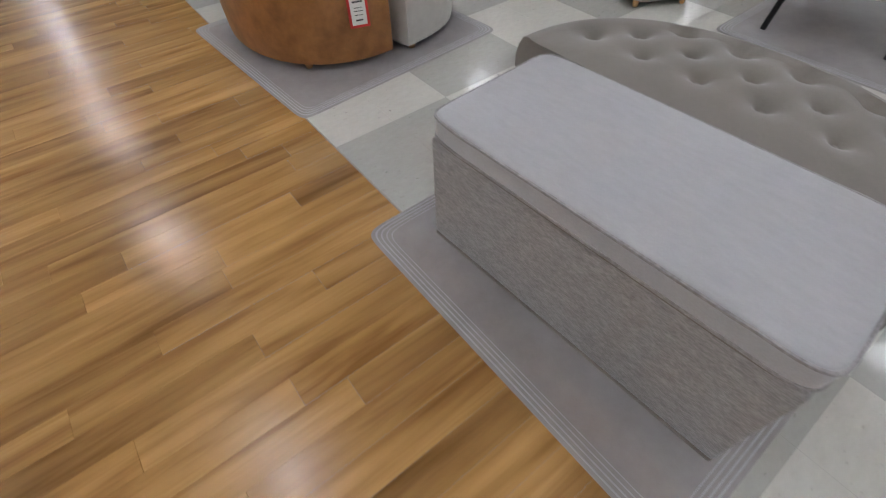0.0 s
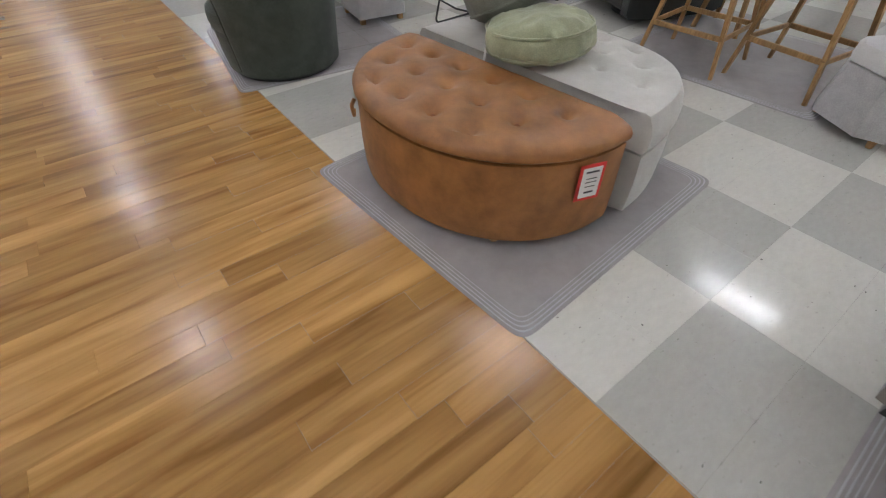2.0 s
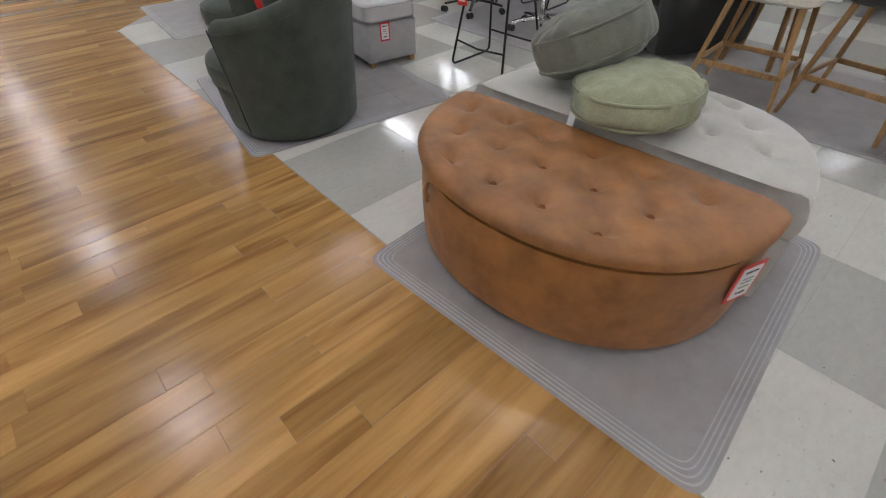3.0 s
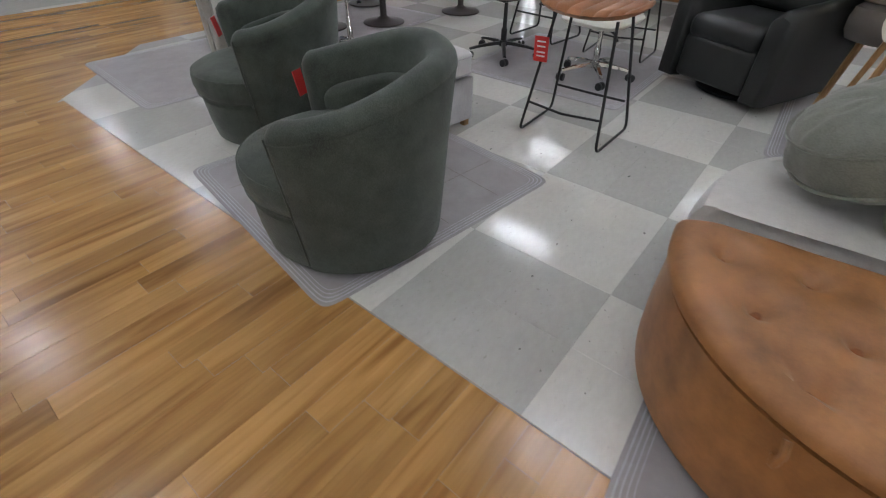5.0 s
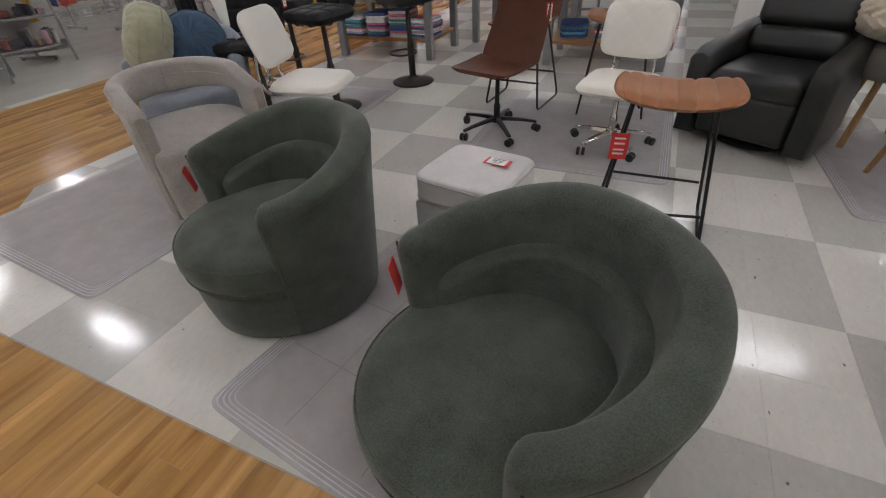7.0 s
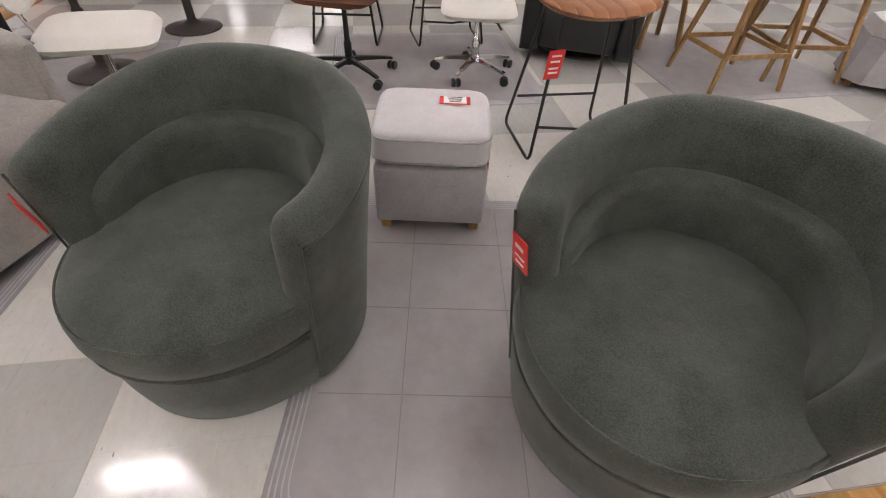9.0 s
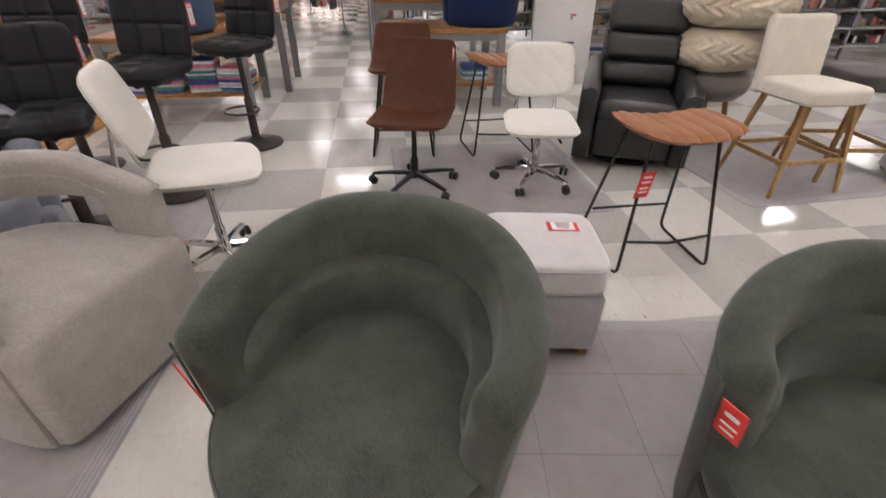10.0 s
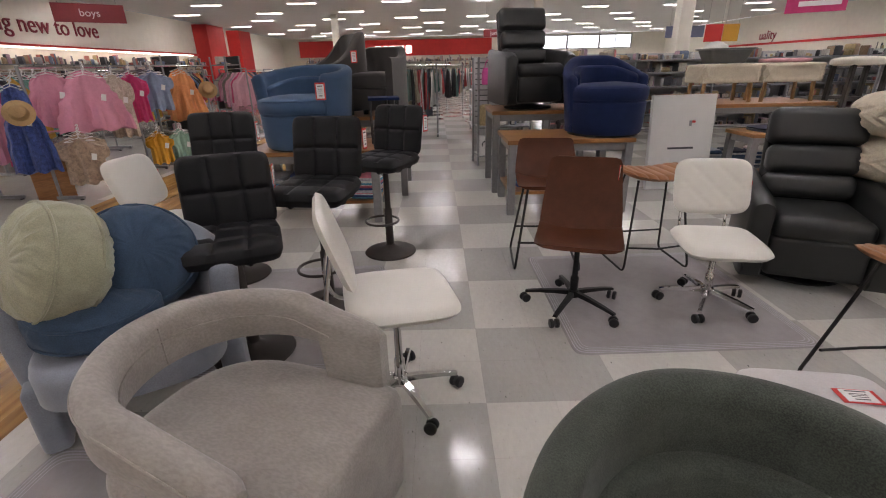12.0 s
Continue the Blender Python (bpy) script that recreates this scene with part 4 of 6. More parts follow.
def quilted_pad(w, d, h, quilt, amp=0.004):
    """A thin leather pad in the x-y plane, quilted on top."""
    bm = bmesh.new()
    n = 28
    for side in (1, -1):
        g = []
        for j in range(n + 1):
            row = []
            for i in range(n + 1):
                u, v = -1 + 2 * i / n, -1 + 2 * j / n
                r = (abs(u) ** 5 + abs(v) ** 5) ** 0.2
                k = max(abs(u), abs(v), 1e-6)
                uu, vv = (u * k / max(r, 1e-6), v * k / max(r, 1e-6))
                e = math.sqrt(max(0.0, 1 - k ** 8))
                q = 0.0
                if quilt and side > 0:
                    q = -amp * max(math.exp(-((math.sin((uu * w + vv * d) * quilt)) ** 2) * 30), math.exp(-((math.sin((uu * w - vv * d) * quilt)) ** 2) * 30)) * (k < 0.85)
                row.append(bm.verts.new((uu * w, vv * d, side * h * e + q)))
            g.append(row)
        for j in range(n):
            for i in range(n):
                f = (g[j][i], g[j][i + 1], g[j + 1][i + 1], g[j + 1][i])
                bm.faces.new(f if side > 0 else f[::-1])
    bmesh.ops.remove_doubles(bm, verts=bm.verts[:], dist=0.0008)
    return bm


def task_chair(m, label, seat=0.47, quilt=True, star=0.26, phase=0.0, group="white desk chairs"):
    """An armless white desk chair with a chrome back bracket; it faces local -y."""
    ob = thing("desk_chair", m, label, "chair", group)
    s = part("seat", quilted_pad(0.225, 0.225, 0.035, 0), M["white_leather"], ob)
    s.matrix_basis = pose(0, -0.02, seat, 2, 0, 0)
    b = part("backrest", quilted_pad(0.215, 0.165, 0.025, 22 if quilt else 0), M["white_leather"], ob, "quilted white backrest" if quilt else "")
    b.matrix_basis = pose(0, 0.215, seat + 0.27, 72, 0, 0)
    for x in (-1, 1):
        part("bracket", tube(bent([(x * 0.11, 0.0, seat - 0.045), (x * 0.13, 0.24, seat - 0.045), (x * 0.13, 0.275, seat + 0.06), (x * 0.13, 0.235, seat + 0.26)], 0.06), 0.009, 8), M["chrome"], ob, "bent chrome tube")
    part("mechanism", boxes(((0, 0, seat - 0.05), (0.16, 0.18, 0.03), 0.006, 2)), M["chrome"], ob)
    part("lever", tube([(0.02, 0, seat - 0.06), (0.12, -0.02, seat - 0.09), (0.15, -0.02, seat - 0.13)], 0.008, 6), M["plastic"], ob, "black paddle lever")
    star_base(ob, M["chrome"], star, seat - 0.04, M["chrome"], phase)
    price_tag(ob, Matrix.Translation((0.215, 0.235, seat + 0.25)) @ pose(0, 0, 0, 0, 0, 85), 0.045, 0.11)
    return ob


task_chair(pose(-2.86, 2.64, MZ, 0, 0, -10), "white quilted leather desk chair on a chrome castor base", 0.41, True, 0.26, 28)
task_chair(pose(-4.645, 1.89, 0, 0, 0, 104), "plain white leather desk chair with a chrome back bracket", 0.51, False, 0.26, -90)
task_chair(pose(-6.15, 3.05, MZ, 0, 0, 85), "white leather desk chair behind black bar stools", 0.47, False)


def block_pad(w, d, h, nx, ny):
    """A leather pad in the x-y plane, drawn in along a grid of seams on top."""
    bm = bmesh.new()
    n = 36
    for side in (1, -1):
        g = []
        for j in range(n + 1):
            row = []
            for i in range(n + 1):
                u, v = -1 + 2 * i / n, -1 + 2 * j / n
                r = (abs(u) ** 9 + abs(v) ** 9) ** (1 / 9)
                k = max(abs(u), abs(v), 1e-6)
                uu, vv = u * k / max(r, 1e-6), v * k / max(r, 1e-6)
                e = max(0.0, 1 - k ** 10) ** 0.5
                fu, fv = ((uu + 1) / 2 * nx) % 1.0, ((vv + 1) / 2 * ny) % 1.0
                seam = min(min(fu, 1 - fu) * 2 * w / nx, min(fv, 1 - fv) * 2 * d / ny)
                q = -0.012 * math.exp(-(seam / 0.011) ** 2) * (k < 0.93)
                row.append(bm.verts.new((uu * w, vv * d, side * h * e + q)))
            g.append(row)
        for j in range(n):
            for i in range(n):
                f = (g[j][i], g[j][i + 1], g[j + 1][i + 1], g[j + 1][i])
                bm.faces.new(f if side > 0 else f[::-1])
    bmesh.ops.remove_doubles(bm, verts=bm.verts[:], dist=0.0006)
    return bm


def tufted_stool(m, label, z=0.74):
    """A black leather bar stool with a block-tufted seat and back on a disc base; it faces local -y."""
    ob = thing("bar_stool", m, label, "stool", "black bar stools")
    st = part("seat", block_pad(0.22, 0.205, 0.05, 3, 3), M["black_leather"], ob, "block-tufted black seat")
    st.matrix_basis = pose(0, -0.02, z, 2, 0, 0)
    bk = part("backrest", block_pad(0.215, 0.185, 0.036, 3, 2), M["black_leather"], ob, "block-tufted black back")
    bk.matrix_basis = pose(0, 0.205, z + 0.2, 78, 0, 0)
    part("under_seat", boxes(((0, 0, z - 0.05), (0.2, 0.2, 0.03), 0.006, 1)), M["dark_metal"], ob)
    part("post", lathe([(0.03, 0.02), (0.032, 0.05), (0.03, 0.36), (0.022, 0.37), (0.02, z - 0.04)], 20), M["dark_metal"], ob)
    part("disc_base", lathe([(0.2, 0.0), (0.205, 0.006), (0.2, 0.014), (0.15, 0.026), (0.07, 0.04), (0.036, 0.062), (0.032, 0.07)], 40), M["dark_metal"], ob, "dark round disc base")
    part("footrest", tube([(0.125 * math.cos(2 * math.pi * i / 28), -0.085 + 0.125 * math.sin(2 * math.pi * i / 28), 0.29) for i in range(28)], 0.009, 8, close=True), M["dark_metal"], ob)
    part("lever", tube([(0.0, 0, z - 0.06), (-0.18, -0.03, z - 0.08), (-0.21, -0.03, z - 0.10)], 0.006, 6), M["dark_metal"], ob)
    price_tag(ob, Matrix.Translation((0.225, 0.24, z + 0.25)) @ pose(0, 0, 0, 0, 0, 80), 0.05, 0.12)
    return ob


tufted_stool(pose(-5.44, 2.26, MZ, 0, 0, 20), "lowered black leather bar stool with a block-tufted back", 0.62)
bs = tufted_stool(pose(-5.90, 3.23, MZ, 0, 0, 10), "black leather bar stool with a block-tufted back")
for x, y, rz in ((-5.15, 2.76, -10), (-4.857, 3.63, -28)):
    copy_thing(bs, pose(x, y, MZ if y < 3.3 else 0, 0, 0, rz))


def recliner(m, label):
    """A swivel recliner with padded horizontal rolls; it faces local -y."""
    ob = thing("recliner", m, label, "armchair", "charcoal recliners")
    L = M["grey_leather"]
    part("swivel_base", lathe([(0.26, 0.0), (0.27, 0.004), (0.27, 0.02), (0.2, 0.03), (0.06, 0.05)], 40), M["black_metal"], ob, "round steel swivel base")
    part("frame", boxes(((0, 0.05, 0.2), (0.5, 0.6, 0.26), 0.03, 2)), L, ob)
    part("footrest_panel", boxes(((0, -0.33, 0.22), (0.515, 0.1, 0.27), 0.035, 4)), L, ob)
    part("seat_cushion", boxes(((0, -0.1, 0.405), (0.52, 0.58, 0.15), 0.06, 5)), L, ob)
    for k, (z, y, h, th) in enumerate(((0.56, 0.20, 0.17, 0.15), (0.73, 0.25, 0.20, 0.17), (0.945, 0.31, 0.25, 0.16))):
        part("back_cushion", boxes(((0, y, z), (0.53 if k < 2 else 0.56, th, h), 0.06, 5, pose(0, 0, 0, -14, 0, 0))), L, ob)
    part("back_panel", boxes(((0, 0.34, 0.66), (0.54, 0.07, 0.78), 0.03, 3, pose(0, 0, 0, -14, 0, 0))), L, ob)
    for s in (-1, 1):
        bm = bmesh.new()
        loops = []
        for y, zt, zb, w in ((-0.40, 0.50, 0.1, 0.09), (-0.385, 0.55, 0.07, 0.115), (-0.3, 0.585, 0.06, 0.125), (0.0, 0.60, 0.06, 0.125), (0.3, 0.63, 0.07, 0.12), (0.40, 0.64, 0.1, 0.09)):
            loops.append([(s * (0.325 + o * w), y, z) for o, z in ((-0.5, zb), (-0.5, zt - 0.03), (-0.36, zt - 0.006), (0, zt + 0.008), (0.36, zt - 0.006), (0.5, zt - 0.03), (0.5, zb))])
        rings(bm, loops)
        part("armrest", bm, L, ob)
    return ob


rec = recliner(pose(-1.98, 3.10, 0, 0, 0, -25), "charcoal leather swivel recliner with padded rolls on the tiles")


def counter_chair(m, label, seat_mat, z=0.63, back=0.36):
    ob = thing("counter_chair", m, label, "chair", "counter chairs with wooden legs")
    part("seat", pad(0.235, 0.225, z - 0.07, z + 0.03, 6.0, 48, 0.012, 0.03), seat_mat, ob)
    if back:
        b = part("backrest", boxes(((0, 0.235, z + back / 2 - 0.03), (0.46, 0.08, back + 0.1), 0.035, 4, pose(0, 0, 0, -8, 0, 0))), seat_mat, ob)
    for x in (-1, 1):
        for y in (-1, 1):
            bm = bmesh.new()
            t, f = Vector((x * 0.17, y * 0.16, z - 0.06)), Vector((x * 0.255, y * 0.235, 0.0))
            loops = [[p + Vector((dx * w, dy * w, 0)) for dx, dy in ((-1, -1), (1, -1), (1, 1), (-1, 1))] for p, w in ((f, 0.010), (t, 0.015))]
            rings(bm, loops)
            part("leg", bm, M["leg_wood"], ob, "", False)
    for a, b in (((-0.225, -0.21), (0.225, -0.21)), ((-0.225, 0.21), (0.225, 0.21)), ((-0.225, -0.21), (-0.225, 0.21)), ((0.225, -0.21), (0.225, 0.21))):
        part("stretcher", boxes(((((a[0] + b[0]) / 2), (a[1] + b[1]) / 2, 0.22), (abs(a[0] - b[0]) + 0.018, abs(a[1] - b[1]) + 0.018, 0.03), 0.004, 1)), M["leg_wood"], ob, "", False)
    return ob


counter_chair(pose(-1.19, 2.46, MZ, 0, 0, 3), "cream padded counter chair on splayed wooden legs", M["cream"])
counter_chair(pose(-0.64, 2.6, MZ, 0, 0, -8), "dark grey counter stool on splayed wooden legs", M["brown_cloth"], 0.66, 0)


def low_chair(m, label):
    ob = thing("low_stool", m, label, "stool")
    part("seat", lathe([(0.1, 0.40), (0.22, 0.41), (0.27, 0.47), (0.28, 0.54), (0.26, 0.585), (0.2, 0.60), (0.05, 0.605)], 40), M["taupe"], ob, "round taupe woven seat")
    for k in range(4):
        a = math.pi / 4 + k * math.pi / 2
        part("leg", tube([(0.15 * math.cos(a), 0.15 * math.sin(a), 0.42), (0.23 * math.cos(a), 0.23 * math.sin(a), 0.0)], 0.02, 8), M["leg_wood"], ob, "tapered wooden leg")
    return ob


low_chair(pose(-1.35, 3.2, 0, 0, 0, 0), "round taupe stool on wooden legs under stacked poufs")


def pouf(m, label, a=0.29, b=0.26, h=0.3):
    ob = thing("pouf", m, label, "pouf", "stacked knitted poufs")
    bm = bmesh.new()
    loops = []
    N = 200
    for i in range(41):
        t = -math.pi / 2 + math.pi * i / 40
        f, z = max(0.03, math.cos(t) ** 0.5 if math.cos(t) > 0 else 0.03), math.sin(t)
        ring = []
        for k in range(N):
            p = 2 * math.pi * k / N
            zig = 0.007 * math.sin(p * 20 + 3.2 * abs(((z * 2.4) % 2) - 1) * 2.5) * f
            cs, sn = math.cos(p), math.sin(p)
            ring.append(((a * f + zig) * math.copysign(abs(cs) ** 0.75, cs), (b * f + zig) * math.copysign(abs(sn) ** 0.75, sn), h / 2 + h / 2 * z))
        loops.append(ring)
    rings(bm, loops)
    part("cover", bm, M["knit"], ob)
    return ob


pouf(pose(-1.36, 3.2, 0.6, 0, 0, 12), "cream cable-knit pouf on a low stool", 0.33, 0.29, 0.3)
pouf(pose(-1.34, 3.18, 0.885, 0, 0, -10), "cream cable-knit pouf on top of another", 0.37, 0.3, 0.3)


def octagon_ottoman(m):
    ob = thing("storage_ottoman", m, "pale grey cut-corner storage ottoman on small feet", "ottoman")

    def oct(a, c, z):
        return [(a, -a + c, z), (a, a - c, z), (a - c, a, z), (-a + c, a, z), (-a, a - c, z), (-a, -a + c, z), (-a + c, -a, z), (a - c, -a, z)]
    bm = bmesh.new()
    rings(bm, [oct(0.215, 0.085, 0.035), oct(0.232, 0.09, 0.045), oct(0.205, 0.085, 0.30), oct(0.2, 0.085, 0.305)])
    part("body", bm, M["pale_linen"], ob)
    bm = bmesh.new()
    rings(bm, [oct(0.2, 0.085, 0.308), oct(0.209, 0.085, 0.315), oct(0.205, 0.085, 0.375), oct(0.193, 0.085, 0.395), oct(0.1, 0.05, 0.402)])
    part("lid", bm, M["pale_lid"], ob, "paler padded lid")
    for x, y in ((0.185, 0.15), (-0.185, 0.15), (0.185, -0.15), (-0.185, -0.15)):
        part("foot", lathe([(0.014, 0), (0.016, 0.002), (0.022, 0.04), (0.018, 0.042)], 12), M["leg_wood"], ob, "turned wooden foot").location = (x, y, 0)
    lid = ob.children[1]
    for z, a in ((0.314, 0.211), (0.388, 0.2)):
        part("piping", tube(oct(a, 0.085, z), 0.005, 6, close=True), M["pale_linen"], lid)
    price_tag(ob, Matrix.Translation((0.225, 0.06, 0.2)) @ pose(0, 0, 0, 0, -6, 90))
    return ob


octagon_ottoman(pose(-0.115, 2.35, 0, 0, 0, -31))


def slipper(m):
    ob = thing("slipper", m, "tan suede slipper with a white fleece cuff", "shoe", "pair of slippers")
    bm = bmesh.new()
    rings(bm, [[(w * math.cos(t), y, max(0.0, 0.5 * hh + hh * 0.5 * math.sin(t))) for t in [2 * math.pi * i / 16 for i in range(16)]] for y, w, hh in ((-0.13, 0.012, 0.03), (-0.12, 0.035, 0.05), (-0.07, 0.048, 0.075), (0.0, 0.045, 0.09), (0.07, 0.042, 0.085), (0.12, 0.035, 0.075), (0.13, 0.015, 0.05))])
    part("upper", bm, M["saddle_leather"], ob)
    part("cuff", tube([(0.04 * math.cos(t), 0.05 + 0.06 * math.sin(t), 0.088) for t in [2 * math.pi * i / 20 for i in range(20)]], 0.016, 8, close=True), M["white_boucle"], ob, "white fleece cuff")


slipper(pose(0.0, 2.36, 0.4, 0, 0, 50))
slipper(pose(0.03, 2.25, 0.4, 0, 0, 75))


def sofa(m):
    ob = thing("accent_chair", m, "cream cloth slipper chair on black tapered legs", "chair")
    part("seat", boxes(((0, 0, 0.34), (0.66, 0.64, 0.2), 0.04, 4)), M["cream"], ob)
    part("backrest", boxes(((0, 0.31, 0.6), (0.66, 0.13, 0.5), 0.05, 4, pose(0, 0, 0, -8, 0, 0))), M["cream"], ob)
    for x in (-0.27, 0.27):
        for y in (-0.26, 0.26):
            part("leg", tube([(x, y, 0.26), (x * 1.1, y * 1.12, 0.0)], 0.016, 8), M["black_metal"], ob, "black tapered leg")
    return ob


sofa(pose(0.84, 2.76, MZ, 0, 0, 14))


# ---- display tables and what stands on them ----
def display_table(m, w, d, h, shelf=None, label="grey steel display table with an oak-coloured top"):
    ob = thing("display_table", m, label, "table", "display tables")
    part("tabletop", boxes(((0, 0, h - 0.02), (w, d, 0.04), 0.004, 1)), M["table_wood"], ob, "oak-coloured board top", False)
    for x in (-1, 1):
        for y in (-1, 1):
            part("leg", boxes(((x * (w / 2 - 0.05), y * (d / 2 - 0.05), (h - 0.04) / 2), (0.075, 0.075, h - 0.04), 0.004, 1)), M["grey_metal"], ob, "", False)
        part("apron", boxes(((x * (w / 2 - 0.05), 0, h - 0.075), (0.05, d - 0.18, 0.07), 0.003, 1)), M["grey_metal"], ob, "", False)
    for y in (-1, 1):
        part("apron", boxes(((0, y * (d / 2 - 0.05), h - 0.075), (w - 0.18, 0.05, 0.07), 0.003, 1)), M["grey_metal"], ob, "", False)
    if shelf:
        part("shelf", boxes(((0, 0, shelf), (w - 0.06, d - 0.06, 0.03), 0.003, 1)), M["table_wood"], ob, "low oak-coloured shelf", False)
    return ob


display_table(pose(-5.62, 4.78, 0), 1.25, 0.8, 0.69, 0.2)
display_table(pose(-5.5, 5.75, 0), 1.4, 0.85, 0.9)
display_table(pose(-3.2, 4.88, 0), 1.2, 0.78, 0.73, 0.22)
display_table(pose(-3.2, 5.78, 0), 1.3, 0.85, 0.92)
display_table(pose(-0.62, 6.0, 0), 1.5, 0.85, 0.92)
display_table(pose(-0.85, 5.25, 0), 0.6, 0.5, 0.66, 0.18)

M["fold"] = varied("folded_towels", [(0.7, 0.7, 0.7), (0.05, 0.09, 0.25), (0.55, 0.15, 0.2), (0.75, 0.74, 0.7), (0.1, 0.3, 0.45), (0.06, 0.2, 0.16), (0.5, 0.5, 0.52)])
M["denim_fold"] = varied("folded_denim", [(0.03, 0.05, 0.1), (0.05, 0.09, 0.17), (0.02, 0.03, 0.06), (0.3, 0.32, 0.36), (0.6, 0.6, 0.6)])
rng = random.Random(3)


def folded_stack(x, y, z, n, mat, label):
    ob = thing("textile_stack", pose(x, y, z, 0, 0, rng.uniform(-8, 8)), label, "textiles", "folded textiles on display")
    zz = 0.0
    for i in range(n):
        h = rng.uniform(0.018, 0.03)
        bm = bmesh.new()
        w, d = 0.27 * rng.uniform(0.92, 1.05), 0.34 * rng.uniform(0.92, 1.05)
        rings(bm, [superring(w / 2 + o, d / 2 + o, 8.0, 28, zz + q, c=(rng.uniform(-0.006, 0.006), 0)) for o, q in ((-0.006, 0.0), (0.0, h * 0.3), (0.0, h * 0.7), (-0.006, h), (-0.06, h + 0.004))])
        part("towel", bm, mat, ob)
        zz += h
    return ob


for i, x in enumerate((-6.05, -5.75, -5.45, -5.17)):
    folded_stack(x, 4.62, 0.216, 9 + i % 3, M["fold"], "stack of folded striped towels on a low shelf")
for x in (-3.55, -3.2, -2.85):
    folded_stack(x, 4.85, 0.236, 5, M["fold"], "stack of folded cloth on a low shelf")
for x in (-1.0, -0.65, -0.3):
    folded_stack(x, 6.05, 0.0, 14, M["denim_fold"], "stack of folded blue denim under a table")
folded_stack(-0.85, 5.25, 0.66, 2, M["denim_fold"], "folded dark cloth on a small table")


def tub_armchair(m, mat, label, w=0.8, h=0.74, drop=0.13):
    """A square-shouldered tub armchair; it faces local -y."""
    ob = thing("tub_armchair", m, label, "armchair")
    k = w / 0.8
    part("seat_cushion", pad(0.27 * k, 0.30, 0.27, 0.44, 5.0, 48, 0.015, 0.04, c=(0, -0.06)), mat, ob)
    part("front_panel", boxes(((0, -0.31, 0.17), (0.56 * k, 0.06, 0.22), 0.015, 2)), mat, ob)
    bm = bmesh.new()
    loops = []
    for i in range(41):
        s = -1 + 2 * i / 40
        a = s * math.pi / 2
        e = 4.0
        cs, sn = math.cos(a), math.sin(a)
        x0, y0 = math.copysign(abs(sn) ** (2 / e), sn), abs(cs) ** (2 / e)
        top = h - drop * smooth01((abs(s) - 0.3) / 0.7)
        ring = []
        for f, z in ((1, 0.05), (1, top - 0.04), (0.97, top - 0.01), (0.9, top), (0.8, top - 0.01), (0.76, top - 0.04), (0.74, 0.2)):
            ring.append((x0 * 0.4 * k * f, -0.36 + y0 * 0.74 * (0.5 + 0.5 * f) if y0 > 0.02 else -0.36, z))
        loops.append(ring)
    rings(bm, loops)
    part("backrest", bm, mat, ob)
    for x in (-0.3, 0.3):
        for y in (-0.28, 0.28):
            part("foot", boxes(((x * k, y, 0.025), (0.05, 0.05, 0.05), 0.004, 1)), M["plastic"], ob, "", False)
    return ob


tb = barrel_chair("tub_armchair", pose(-5.70, 4.74, 0.69, 0, 0, -22), M["blue"], "mid-blue cloth tub armchair on a display table", 0.42, 0.74, 0.66, 0.45, 2.15, "", False)
price_tag(tb, Matrix.Translation((0.40, -0.305, 0.52)) @ pose(0, 0, 0, 0, 0, 26), 0.085, 0.14)
tub_armchair(pose(-5.66, 5.74, 0.90, 0, 0, -62), M["brown_cloth"], "dark brown cloth armchair with sloping arms on a display table", 0.85, 0.86, 0.34)
dk = tub_armchair(pose(-5.12, 5.72, 0.90, 0, 0, -15), M["brown_cloth"], "dark charcoal tub armchair on a display table", 0.62, 0.72)
price_tag(dk, Matrix.Translation((-0.1, -0.375, 0.6)), 0.07, 0.12)

et = thing("end_table", pose(-4.98, 4.9, 0.69, 0, 0, 8), "small black end table standing on a display table", "table")
part("tabletop", boxes(((0, 0, 0.42), (0.3, 0.3, 0.025), 0.003, 1)), M["navy"], et, "", False)
part("shelf", boxes(((0, 0, 0.12), (0.27, 0.27, 0.02), 0.003, 1)), M["plastic"], et, "", False)
for x in (-0.13, 0.13):
    for y in (-0.13, 0.13):
        part("leg", boxes(((x, y, 0.205), (0.025, 0.025, 0.41), 0.003, 1)), M["plastic"], et, "", False)
price_tag(et, Matrix.Translation((0.02, -0.152, 0.27)), 0.07, 0.12)

copy_thing(rec, pose(-3.40, 5.72, 0.92, 0, 0, 10))["label"] = "charcoal leather recliner standing on a display table"
barrel_chair("tub_armchair", pose(-2.80, 4.87, 0.73, 0, 0, 10), M["navy"], "navy velvet barrel armchair on a display table", 0.385, 0.73, 0.55, 0.45, 1.75, "", False)

bx = thing("flat_box", pose(-1.70, 5.36, 0.0, -6, 0, 3), "tall flat white cardboard box leaning against a table", "box")
part("carton", boxes(((0, 0, 0.53), (0.73, 0.05, 1.04), 0.004, 1)), M["board"], bx, "", False)
part("lid_flap", boxes(((0, 0, 1.052), (0.73, 0.052, 0.006))), M["leg_wood"], bx, "brown cardboard edge", False)
part("emblem", boxes(((0.09, -0.027, 0.74), (0.03, 0.002, 0.06))), M["grey_metal"], bx, "grey emblem", False)
part("emblem", boxes(((0.125, -0.027, 0.757), (0.04, 0.002, 0.025))), M["tag_red"], bx, "red emblem", False)
part("print", boxes(((0.0, -0.027, 0.47), (0.3, 0.002, 0.022))), M["ink"], bx, "thin line of dark print", False)


